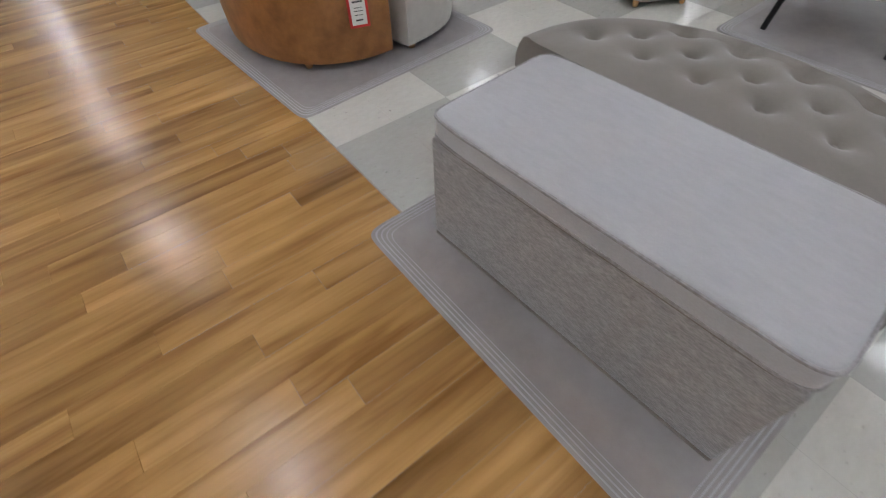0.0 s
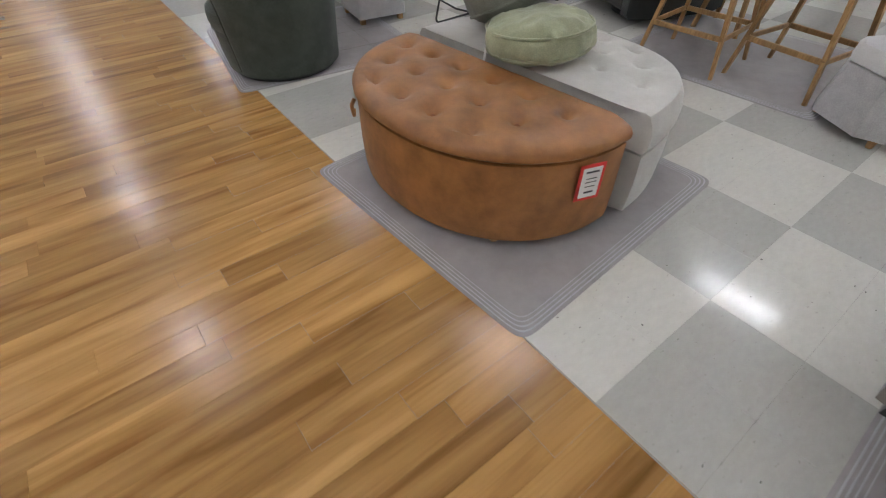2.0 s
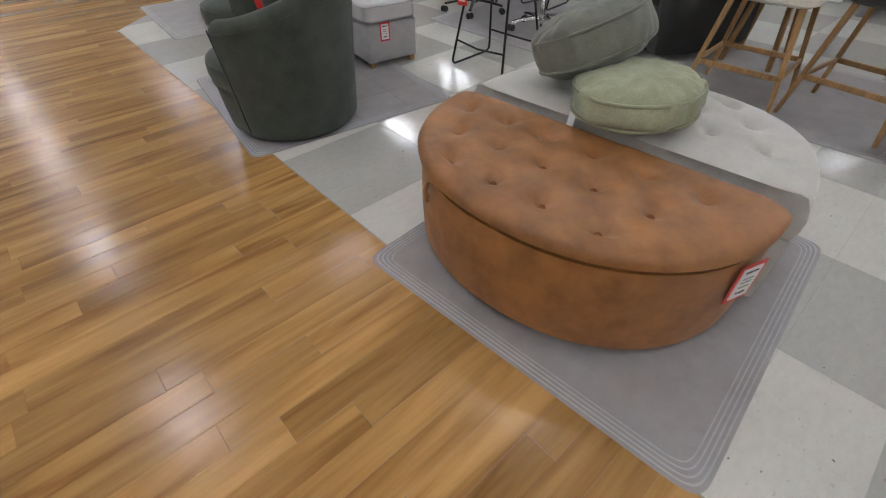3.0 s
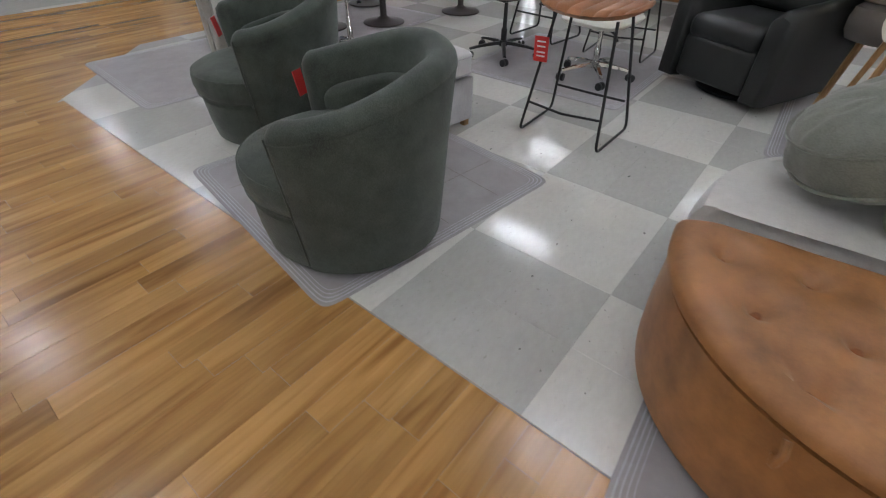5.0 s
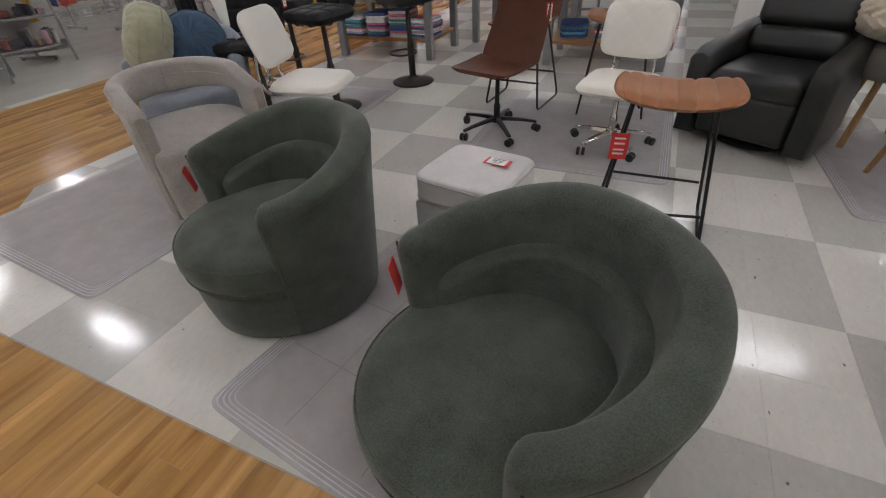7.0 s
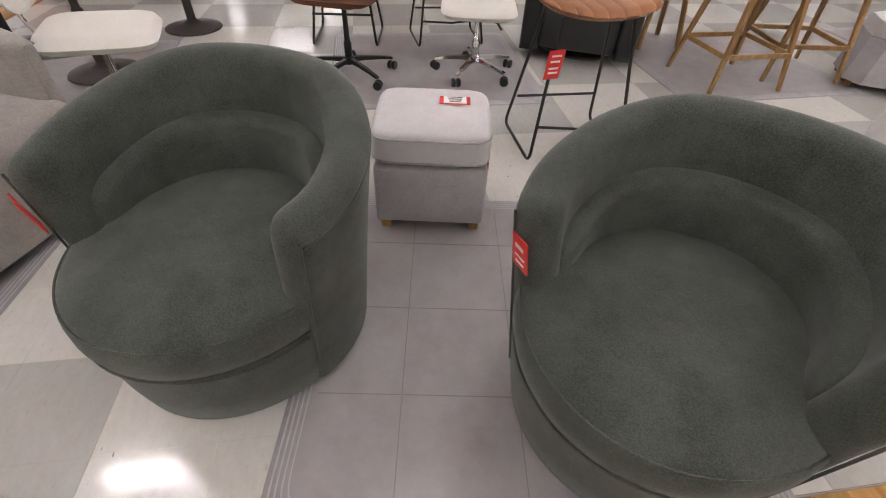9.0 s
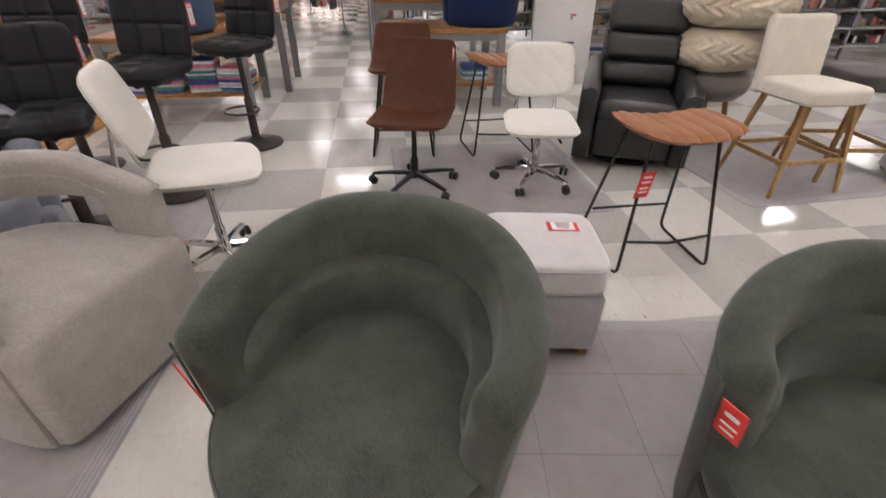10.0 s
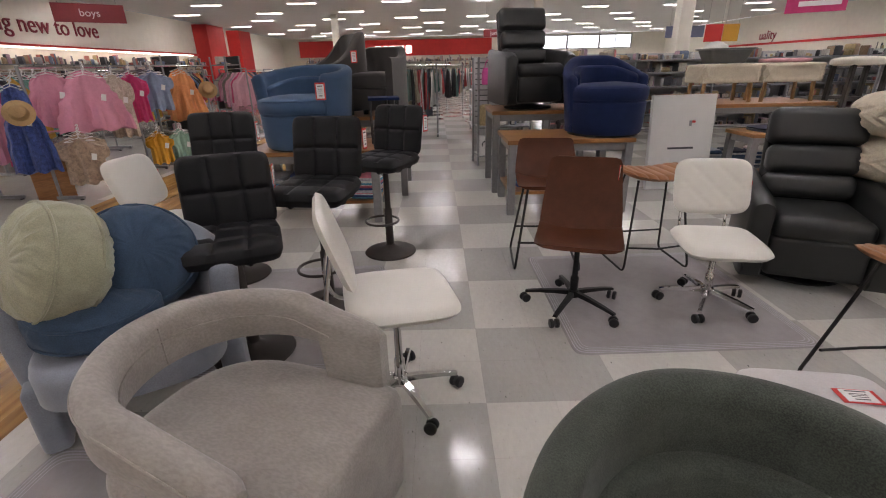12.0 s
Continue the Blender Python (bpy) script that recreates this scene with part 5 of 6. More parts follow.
def knit_bench(m, label):
    ob = thing("knit_ottoman", m, label, "ottoman", "knitted ottomans on a table")
    bm = bmesh.new()
    N = 96
    loops = []
    for i in range(15):
        f = i / 14
        z = 0.22 + 0.2 * f
        g = 0.0 if 0.05 < f < 0.95 else -0.012
        base = superring(0.34 + g, 0.21 + g, 9.0, N, z)
        loops.append([(x * (1 + 0.02 * (abs(((k / 6 + f * 2) % 2) - 1) > 0.7) + 0.02 * (abs(((k / 6 - f * 2) % 2) - 1) > 0.7)), y * (1 + 0.03 * (abs(((k / 6 + f * 2) % 2) - 1) > 0.7) + 0.03 * (abs(((k / 6 - f * 2) % 2) - 1) > 0.7)), zz) for k, (x, y, zz) in enumerate(base)])
    loops.append(superring(0.2, 0.12, 9.0, N, 0.43))
    rings(bm, loops)
    part("cover", bm, M["knit"], ob, "cream knitted cover with a diamond pattern")
    for x in (-0.27, 0.27):
        for y in (-0.15, 0.15):
            part("leg", tube([(x, y, 0.24), (x * 1.06, y * 1.06, 0.0)], 0.022, 8), M["leg_wood"], ob, "tapered wooden leg")
    return ob


knit_bench(pose(-1.05, 5.95, 0.92, 0, 0, 0), "cream knitted ottoman on wooden legs with a tub on it")
knit_bench(pose(-0.33, 5.93, 0.92, 0, 0, -3), "cream knitted ottoman on wooden legs on a display table")
tubt = thing("plastic_tub", pose(-1.06, 5.95, 1.355), "grey plastic tub holding a wrapped bundle", "tub")
bm = bmesh.new()
rings(bm, [superring(a, b, 7.0, 40, z) for a, b, z in ((0.2, 0.12, 0.0), (0.26, 0.16, 0.14), (0.29, 0.18, 0.145), (0.29, 0.18, 0.16), (0.255, 0.155, 0.16), (0.2, 0.12, 0.02))])
part("shell", bm, plain("tub_plastic", (0.11, 0.11, 0.105), 0.5), tubt)
part("bundle", pad(0.13, 0.1, 0.1, 0.21, 2.5, 24, 0.03, 0.04, c=(-0.12, 0)), M["board"], tubt, "pale wrapped bundle")
tt = thing("textile_stack", pose(-0.33, 5.95, 1.352), "folded pink cloth lying on a knitted ottoman", "textiles")
part("towel", pad(0.26, 0.13, 0.0, 0.04, 6, 28, 0.005, 0.012), fabric("pink_cloth", (0.6, 0.3, 0.33)), tt)

ws = thing("wooden_stool", pose(0.42, 5.75, 0.0, 0, 0, 6), "grey-brown wooden stool with a padded saddle seat", "stool")
part("seat", pad(0.3, 0.18, 1.3, 1.38, 4, 40, 0.02, 0.03), M["cream"], ws)
for x in (-0.22, 0.22):
    for y in (-0.12, 0.12):
        part("leg", boxes(((x, y, 0.66), (0.05, 0.05, 1.32), 0.006, 1)), M["brown_cloth"], ws, "", False)
for z in (0.5, 0.95):
    for y in (-0.12, 0.12):
        part("stretcher", boxes(((0, y, z), (0.39, 0.03, 0.04), 0.004, 1)), M["brown_cloth"], ws, "", False)

# ---- clothing ----
M["girls"] = varied("girls_cloth", [(0.66, 0.33, 0.41), (0.68, 0.38, 0.44), (0.52, 0.46, 0.40), (0.64, 0.29, 0.38), (0.6, 0.08, 0.19), (0.27, 0.32, 0.44), (0.7, 0.36, 0.14), (0.66, 0.36, 0.42), (0.2, 0.16, 0.15)])
M["mixed"] = varied("mixed_cloth", [(0.05, 0.08, 0.28), (0.6, 0.12, 0.08), (0.6, 0.25, 0.32), (0.04, 0.04, 0.045), (0.55, 0.5, 0.42), (0.15, 0.25, 0.4), (0.65, 0.36, 0.07), (0.2, 0.38, 0.32)])
M["dull"] = varied("adult_cloth", [(0.02, 0.02, 0.022), (0.6, 0.58, 0.54), (0.05, 0.06, 0.08), (0.35, 0.05, 0.05), (0.25, 0.22, 0.16), (0.02, 0.02, 0.02), (0.45, 0.44, 0.42), (0.1, 0.18, 0.16)])
M["goods"] = varied("shelf_goods", [(0.6, 0.6, 0.58), (0.16, 0.2, 0.3), (0.05, 0.05, 0.06), (0.42, 0.14, 0.12), (0.66, 0.62, 0.56), (0.3, 0.3, 0.32), (0.5, 0.42, 0.36), (0.04, 0.04, 0.05), (0.3, 0.2, 0.12), (0.55, 0.42, 0.22), (0.12, 0.12, 0.13), (0.45, 0.28, 0.34)], 0.6)
M["pegboard"] = plain("pale_slatwall", (0.5, 0.5, 0.5), 0.6)


def garment_bm(w, h, flare, seed, bm=None, at=(0, 0, 0), ry=0.0, shape=""):
    """A hung garment: shoulders, folds and thickness; it hangs from z = 0 and faces -y."""
    r = random.Random(seed)
    bm = bm or bmesh.new()
    ph = r.uniform(0, 6)
    nu, nv = (25, 14) if shape else (15, 7)
    c, s = math.cos(ry), math.sin(ry)
    loops = []
    for j in range(nv + 1):
        v = j / nv
        ww = w * (0.35 + 0.65 * smooth01(v / 0.22)) * (1 + flare * v) / 2
        th, drape = 0.025 + 0.02 * v, v
        if shape == "dress":
            tier = smooth01((v - 0.34) / 0.04) + 0.35 * smooth01((v - 0.68) / 0.03)
            ww = w * (0.40 + 0.22 * smooth01(v / 0.12) + 0.22 * tier + 0.25 * max(0.0, v - 0.36)) * 0.6
            th, drape = 0.03 + 0.035 * smooth01((v - 0.3) / 0.5), 0.25 + 1.0 * smooth01((v - 0.3) / 0.3)
        elif shape == "tee":
            ww = w * (0.30 + 0.70 * smooth01(v / 0.16) - 0.26 * smooth01((v - 0.34) / 0.06) + flare * 0.3 * max(0.0, v - 0.4)) / 2
            th, drape = 0.035 + 0.02 * v, 0.35 + 0.6 * v
        ring = []
        for k in range(2 * nu):
            side = 1 if k < nu else -1
            u = -1 + 2 * (k if k < nu else 2 * nu - 1 - k) / (nu - 1)
            fold = drape * (0.030 * math.sin(u * 7 + ph + 1.5 * v) + 0.016 * math.sin(u * 16 + ph * 2 - v) + 0.02 * noise.noise((u * 3 + ph, v * 5, ph)))
            edge = math.sqrt(max(0.05, 1 - abs(u) ** 4))
            x, y = u * ww, -side * th * edge + fold
            z = -h * v - (0.045 if shape else 0.09) * abs(u) ** 1.5 * (1 - v) + 0.022 * math.sin(u * 9 + ph) * (j == nv)
            ring.append((at[0] + x * c - y * s, at[1] + x * s + y * c, at[2] + z))
        loops.append(ring)
    rings(bm, loops)
    return bm


def garment(x, y, z, w, h, flare, mat, label, rz=0.0, seed=0, group="clothes on a rack", shape=""):
    ob = thing("hanging_garment", pose(x, y, z, 0, 0, rz), label, "clothing", group)
    part("cloth", garment_bm(w, h, flare, seed, shape=shape), mat, ob)
    if shape:
        tg = part("swing_tag", boxes(((0, 0, 0), (0.05, 0.002, 0.075))), M["tag_white"], ob, "white swing tag", False)
        tg.matrix_basis = pose(w * 0.2, -0.085, -h * 0.4, 0, 12, 0)
    hk = bent([(0, 0, 0.075), (0.02, 0, 0.09), (0.025, 0, 0.07), (0, 0, 0.045), (0, 0, 0.012), (-w * 0.28, 0, -0.03)], 0.01, 3)
    part("hanger", tube(hk + [(w * 0.28, 0, -0.03), (0, 0, 0.012)], 0.005, 5), M["tag_white"], ob, "white plastic hanger")
    return ob


def clothes_rack(x, y0, y1, tiers, label="chrome clothes rack crowded with children's clothes", rz=0.0):
    ob = thing("clothes_rack", pose(x, (y0 + y1) / 2, 0, 0, 0, rz), label, "clothes rack", "clothes racks")
    L = (y1 - y0) / 2
    for s in (-1, 1):
        part("post", tube([(0.0, s * L, 0.03), (0.0, s * L, max(tiers) + 0.09)], 0.018, 8), M["grey_metal"], ob)
        part("foot", boxes(((0, s * L, 0.035), (0.55, 0.04, 0.04), 0.006, 1)), M["grey_metal"], ob, "", False)
        for q in (-0.24, 0.24):
            part("castor", lathe([(0.004, 0.0), (0.02, 0.002), (0.02, 0.014), (0.004, 0.016)], 10), M["plastic"], ob).location = (q, s * L, 0)
    for t in tiers:
        part("rail", tube([(0, -L, t + 0.075), (0, L, t + 0.075)], 0.014, 8), M["chrome"], ob)
    return ob


def cloth(name, col, var=0.2):
    return fabric(name, col, var, 0.9, 160, 24, 0.1, 0.4)


PINK, HOT, CREAM = cloth("pink_cotton", (0.62, 0.27, 0.36), 0.1), cloth("hot_pink_cotton", (0.58, 0.05, 0.17)), cloth("cream_floral", (0.52, 0.44, 0.36), 0.5)
BLUE_TEE, APRICOT, LILY = cloth("washed_blue_jersey", (0.24, 0.30, 0.43)), cloth("apricot_cotton", (0.66, 0.27, 0.11)), cloth("blue_floral", (0.05, 0.08, 0.24), 0.75)
YELLOW, MINT, BLACK = cloth("yellow_ruffle", (0.68, 0.34, 0.035)), cloth("mint_cotton", (0.26, 0.42, 0.35)), cloth("black_jersey", (0.012, 0.012, 0.014))
LEOPARD = cloth("sand_print", (0.36, 0.27, 0.20), 0.55)


def hung(x, y, z, n, w, h, mat, label, shape="dress", rz=37.0, flare=0.3, seed=0):
    """Garments hung one before the other, faces to the aisle, each a little lower than the one behind."""
    c, sn = math.sin(radians(rz)), -math.cos(radians(rz))
    for i in range(n):
        k = 0.085 * (n - 1 - i)
        garment(x - c * k, y - sn * k, z + 0.03 * (n - 1 - i), w * rng.uniform(0.94, 1.06), h * rng.uniform(0.94, 1.06), flare, mat, label, rz + rng.uniform(-9, 9), seed + i, shape=shape)


clothes_rack(-8.95, 5.5, 7.3, (1.40, 0.70))
hung(-9.02, 5.95, 1.40, 2, 0.50, 0.60, PINK, "pink tiered children's dress on a white hanger", seed=1)
hung(-8.66, 6.05, 1.38, 3, 0.58, 0.60, PINK, "pink tiered children's dress on a white hanger", seed=5)
hung(-8.70, 6.60, 1.38, 2, 0.40, 0.78, CREAM, "cream floral children's dress on a hanger", "tee", seed=9)
hung(-8.72, 7.00, 1.38, 2, 0.40, 0.60, HOT, "hot pink children's top on a hanger", "tee", seed=12)
hung(-8.62, 5.62, 0.70, 3, 0.52, 0.54, LEOPARD, "sand-coloured printed children's blouse on a hanger", "tee", seed=15)
hung(-9.32, 5.45, 1.12, 2, 0.42, 0.62, PINK, "pink checked children's dress on a hanger", seed=20)
hung(-8.98, 5.38, 1.28, 2, 0.34, 0.92, LILY, "blue floral children's dress on a hanger", seed=24)
hung(-9.18, 5.58, 1.26, 1, 0.34, 0.86, HOT, "red children's dress on a hanger", seed=28)
hung(-9.55, 5.1, 0.86, 3, 0.34, 0.72, BLACK, "black leggings folded over a hanger", "tee", seed=30)
clothes_rack(-8.75, 7.5, 9.2, (1.42, 0.62))
hung(-8.62, 7.35, 1.40, 2, 0.50, 0.50, BLUE_TEE, "washed blue children's tee on a white hanger", "tee", seed=33)
hung(-8.40, 7.75, 1.38, 3, 0.42, 0.66, APRICOT, "apricot children's dress on a white hanger", seed=36)
hung(-8.62, 8.2, 1.38, 2, 0.42, 0.60, PINK, "pink children's dress on a white hanger", seed=40)
hung(-8.50, 6.95, 0.58, 2, 0.34, 0.42, YELLOW, "yellow ruffled children's top on a hanger", "tee", seed=43)
hung(-8.28, 7.15, 0.58, 2, 0.36, 0.44, MINT, "mint green children's top on a hanger", "tee", seed=46)
bd = thing("display_board", pose(-8.98, 5.5, 0, 0, 0, 37), "brown wooden display board below a clothes rack", "board")
part("face", boxes(((0, 0, 0.30), (0.36, 0.02, 0.60), 0.003, 1)), M["table_wood"], bd, "", False)
clothes_rack(-9.75, 5.6, 6.9, (1.38,))
for i in range(8):
    garment(-9.75, 5.65 + i * 0.165, 1.38, 0.55, rng.uniform(0.6, 0.85), 0.2, M["mixed"], "patterned summer dress on a hanger", rng.uniform(-16, 16), 80 + i)
clothes_rack(-10.9, 7.0, 9.2, (1.4,))
for i in range(10):
    garment(-10.9, 7.05 + i * 0.21, 1.4, 0.46, rng.uniform(0.5, 0.8), 0.2, M["mixed"], "patterned summer dress on a hanger", rng.uniform(-16, 16), 100 + i)


def sun_hat(x, y, z, rz):
    ob = thing("sun_hat", pose(x, y, z, 70, 0, rz), "woven straw sun hat hanging on a rack", "hat", "straw hats")
    part("straw", lathe([(0.135, 0.0), (0.14, 0.004), (0.09, 0.012), (0.078, 0.03), (0.07, 0.085), (0.05, 0.1), (0.01, 0.103)], 28), fabric("straw", (0.36, 0.24, 0.12), 0.2, 0.9, 200), ob)


sun_hat(-9.25, 5.22, 1.06, 40), sun_hat(-8.90, 5.28, 1.02, 35), sun_hat(-8.2, 8.1, 1.12, 30)

# racks further off: one rail full of clothes each
FAR = [(-10.9, 9.5, 13.0, "mixed"), (-12.4, 5.0, 10.0, "mixed"), (-12.4, 11.5, 17.0, "mixed"), (-14.4, 7.0, 13.0, "mixed"), (-14.4, 15.0, 21.0, "dull"), (-16.0, 10.0, 16.0, "mixed"),
       (-5.25, 9.55, 11.15, "dull", 90.0), (-4.6, 13.2, 15.0, "dull", 90.0), (-3.8, 17.0, 19.4, "dull", 90.0), (-6.9, 10.2, 12.4, "mixed", 60.0), (-5.4, 16.0, 18.6, "dull", 84.0), (-9.4, 11.0, 13.0, "girls", 40.0), (-10.8, 3.2, 5.2, "mixed", 20.0), (-6.6, 14.0, 18.0, "dull"), (-4.6, 19.0, 23.0, "dull"), (-8.6, 14.0, 20.0, "mixed"), (-10.4, 17.0, 23.0, "dull"), (-8.0, 24.0, 30.0, "dull"),
       (1.6, 12.0, 16.0, "dull"), (3.6, 12.0, 17.0, "dull"), (5.6, 14.0, 20.0, "mixed"), (-1.0, 18.0, 24.0, "dull"), (2.0, 20.0, 27.0, "dull"), (-12.5, 20.0, 27.0, "mixed"), (8.0, 18.0, 25.0, "mixed")]
for q, (x, y0, y1, k, *turn) in enumerate(FAR):
    top = 1.38
    rk = clothes_rack(x, y0, y1, (top,), "long clothes rack full of garments in mixed colours", *turn)
    bm = bmesh.new()
    y = y0 + 0.1
    while y < y1 - 0.05:
        garment_bm(rng.uniform(0.42, 0.52), rng.uniform(0.55, 0.95), 0.1, rng.randrange(9999), bm, (0, y - (y0 + y1) / 2, top), rng.uniform(-0.3, 0.3))
        y += rng.choice((0.05, 0.08, 0.12, 0.2))
    tagged(part("clothing_row", bm, M[k], rk, "row of garments on hangers"), kind="stuff")


# ---- shelving ----
def bag(m, mat, label, w=0.2, h=0.22):
    ob = thing("handbag", m, label, "bag", "bags on display")
    bm = bmesh.new()
    rings(bm, [superring(a * w / 2, b, 4.0, 28, z) for a, b, z in ((0.9, 0.03, 0), (1, 0.045, 0.01), (1.0, 0.04, h * 0.7), (0.85, 0.025, h), (0.3, 0.005, h))])
    part("body", bm, mat, ob)
    part("strap", tube([(w * 0.3 * math.cos(t), 0, h - 0.01 + 0.12 * math.sin(t)) for t in [math.pi * i / 12 for i in range(13)]], 0.006, 6), mat, ob)


def gondola(m, L, h, depth, shelves, label, back, seed, fill=0.85, n_tall=(0.08, 0.24)):
    """A shelving bay along local x, open towards -y, with goods on it."""
    ob = thing("shelving_unit", m, label, "shelving", "shop shelving")
    part("back_panel", boxes(((0, depth / 2, h / 2 + 0.05), (L, 0.03, h - 0.1))), back, ob, "", False)
    r = random.Random(seed)
    for s in (-1, 1):
        for q in (-1, 1):
            part("upright", boxes(((s * (L / 2 + 0.016), q * (depth / 2 - 0.02), h / 2), (0.03, 0.03, h), 0.003, 1)), M["grey_metal"], ob, "", False)
    bm = bmesh.new()
    for z in shelves:
        part("shelf", boxes(((0, -0.02, z), (L, depth, 0.025), 0.003, 1)), M["grey_metal"], ob, "", False)
        x = -L / 2 + 0.03
        while x < L / 2 - 0.1:
            w = r.choice((0.05, 0.07, 0.1, 0.14, 0.2))
            if r.random() < fill and x + w < L / 2:
                hh = n_tall[0] * 0.7 + (n_tall[1] - n_tall[0] * 0.7) * r.random() ** 1.2
                yy = r.uniform(-0.1, 0.02)
                if r.random() < 0.35:
                    hw = min(w, 0.13) / 2
                    lathe([(hw * 0.8, 0.0), (hw, 0.01), (hw, hh * 0.5), (hw * r.uniform(0.75, 1.0), hh * 0.55), (hw * 0.7, hh * 0.62)], 9, bm, (x + w / 2, yy, z + 0.0125))
                else:
                    box(bm, (x + w / 2, yy, z + 0.0125 + hh / 2), (w * 0.9, depth * r.uniform(0.3, 0.6), hh), min(0.03, w * 0.3), 2, pose(0, 0, 0, 0, 0, r.uniform(-25, 25)))
            x += w
    tagged(part("merchandise", bm, M["goods"], ob, "assorted boxed goods on the shelves", True), kind="stuff")
    return ob


black_back = plain("black_board", (0.015, 0.015, 0.016), 0.6)
gondola(pose(-10.7, 11.2, 0, 0, 0, -38), 1.3, 1.75, 0.4, (0.15, 0.5, 0.85, 1.2, 1.55), "black shelving bay with small pink gifts", black_back, 11, 0.6, (0.06, 0.2))
gondola(pose(-9.7, 12.4, 0, 0, 0, -38), 0.7, 1.75, 0.4, (0.15, 0.5, 0.85, 1.2, 1.55), "black shelving bay with hanging socks", black_back, 12, 0.7, (0.06, 0.2))
for i, y in enumerate((8.0, 9.3, 10.6)):
    gondola(pose(-3.45, y, 0, 0, 0, -90), 1.25, 1.5, 0.5, (0.18, 0.55, 0.9, 1.25), "pale slatwall shelving with bags and kitchen goods", M["pegboard"], 20 + i, 0.75, (0.1, 0.3))
grid = gondola(pose(-3.5, 7.2, 0, 0, 0, 8), 0.75, 1.5, 0.4, (0.14, 0.55), "white wheeled grid display with boxed headphones and bags", M["pegboard"], 27, 0.9, (0.2, 0.3))
for i in range(11):
    part("grid_wire", tube([(-0.36, 0.17, 0.68 + i * 0.075), (0.36, 0.17, 0.68 + i * 0.075)], 0.006, 6), M["plastic"], grid, "dark grid wire")
for i in range(7):
    gondola(pose(-1.6 + i * 1.55, 9.2 + 0.15 * i, 0, 0, 0, 3), 1.5, 1.55, 0.5, (0.2, 0.45, 0.7, 0.95, 1.2, 1.42), "grey shelving bay filled with toys and homewares", M["pegboard"], 40 + i, 0.97, (0.1, 0.21))
for i in range(5):
    gondola(pose(2.6 + i * 1.55, 6.8 + 0.1 * i, 0, 0, 0, 2), 1.5, 1.5, 0.5, (0.2, 0.45, 0.7, 0.95, 1.2, 1.4), "grey shelving bay filled with bottles and toys", M["pegboard"], 60 + i, 0.97, (0.1, 0.21))
for i, (x, y, rz) in enumerate(((-9.9, 2.0, 62), (-10.3, 3.0, 62), (-11.6, 1.2, 62))):
    gondola(pose(x, y, 0, 0, 0, rz), 1.1, 1.25, 0.45, (0.2, 0.55, 0.9), "white wheeled shelving with shoes and toys", M["white_metal"], 80 + i, 0.9, (0.08, 0.22))
for i in range(16):
    gondola(pose(XW + 0.3, 3.0 + i * 1.75, 0, 0, 0, 90), 1.7, 2.05, 0.5, (0.25, 0.75, 1.25, 1.75), "wall shelving crowded with children's goods", M["wall"], 100 + i, 0.97, (0.15, 0.4))
for i in range(9):
    gondola(pose(-15.0 + i * 1.75, YN - 0.6, 0), 1.7, 2.1, 0.5, (0.3, 0.9, 1.5, 1.95), "end wall shelving crowded with goods", M["wall"], 130 + i, 0.97, (0.2, 0.45))
for i in range(8):
    gondola(pose(XE - 0.4, 9 + i * 1.75, 0, 0, 0, -90), 1.7, 2.05, 0.5, (0.25, 0.75, 1.25, 1.75), "wall shelving crowded with homewares", M["wall"], 150 + i, 0.97, (0.15, 0.4))

# ---- wall fittings, columns and signs ----
structure(part("trim_red_rail", boxes(((XW + 0.06, 16.0, 2.34), (0.1, 38.0, 0.12), 0.01, 1)), M["red_wall"], smooth=False), "red rail along the cream wall above the shelves", "trim")
structure(part("trim_red_rail_east", boxes(((XE - 0.06, 16.0, 2.34), (0.1, 38.0, 0.12), 0.01, 1)), M["red_wall"], smooth=False), "red rail along the cream wall above the shelves", "trim")
strip = thing("strip_light", pose(XW + 0.34, 15.0, 2.27), "long lit strip light above the wall shelving", "light")
part("diffuser", boxes(((0, 0, 0), (0.06, 24.0, 0.03), 0.004, 1)), glow("strip_glow", (1.0, 0.95, 0.86), 9.0), strip, "glowing white diffuser", False)
part("housing", boxes(((-0.16, 0, 0.03), (0.4, 24.1, 0.025), 0.003, 1)), M["white_metal"], strip, "white bracketed housing", False)
structure(part("wall_red_pier", boxes(((XW + 0.4, 29.3, 1.95), (0.8, 2.2, 3.9), 0.01, 1), ((XW + 0.4, 33.6, 1.95), (0.8, 2.0, 3.9), 0.01, 1)), M["red_wall"], smooth=False), "red painted wall piers beside a niche", "wall")
for i, (x, y) in enumerate(((1.6, 12.4), (7.6, 13.0), (-0.2, 21.0), (-9.6, 26.0))):
    structure(part("column_%d" % (i + 1), boxes(((x, y, CEIL / 2), (0.32, 0.32, CEIL), 0.01, 1)), M["wall"], smooth=False), "square cream painted column", "column")


def lettering(name, text, size, m, mat, parent=None, depth=0.015, label=""):
    cu = bpy.data.curves.new(name, "FONT")
    cu.body, cu.size, cu.extrude, cu.align_x, cu.align_y = text, size, depth, "CENTER", "CENTER"
    tmp = bpy.data.objects.new(name, cu)
    me = bpy.data.meshes.new_from_object(tmp)
    bpy.data.objects.remove(tmp)
    me.materials.clear()
    me.materials.append(mat)
    ob = new(name, me)
    ob.matrix_basis = m
    if parent:
        ob.parent = parent
    return tagged(ob, label) if label else ob


crimson = plain("crimson_letters", (0.27, 0.025, 0.04), 0.6)
tagged(lettering("wall_lettering", "ing new to love", 0.78, pose(XW + 0.03, 17.95, 3.0, 90, 0, 90), crimson), "dark red wall lettering reading ing new to love", "sign")

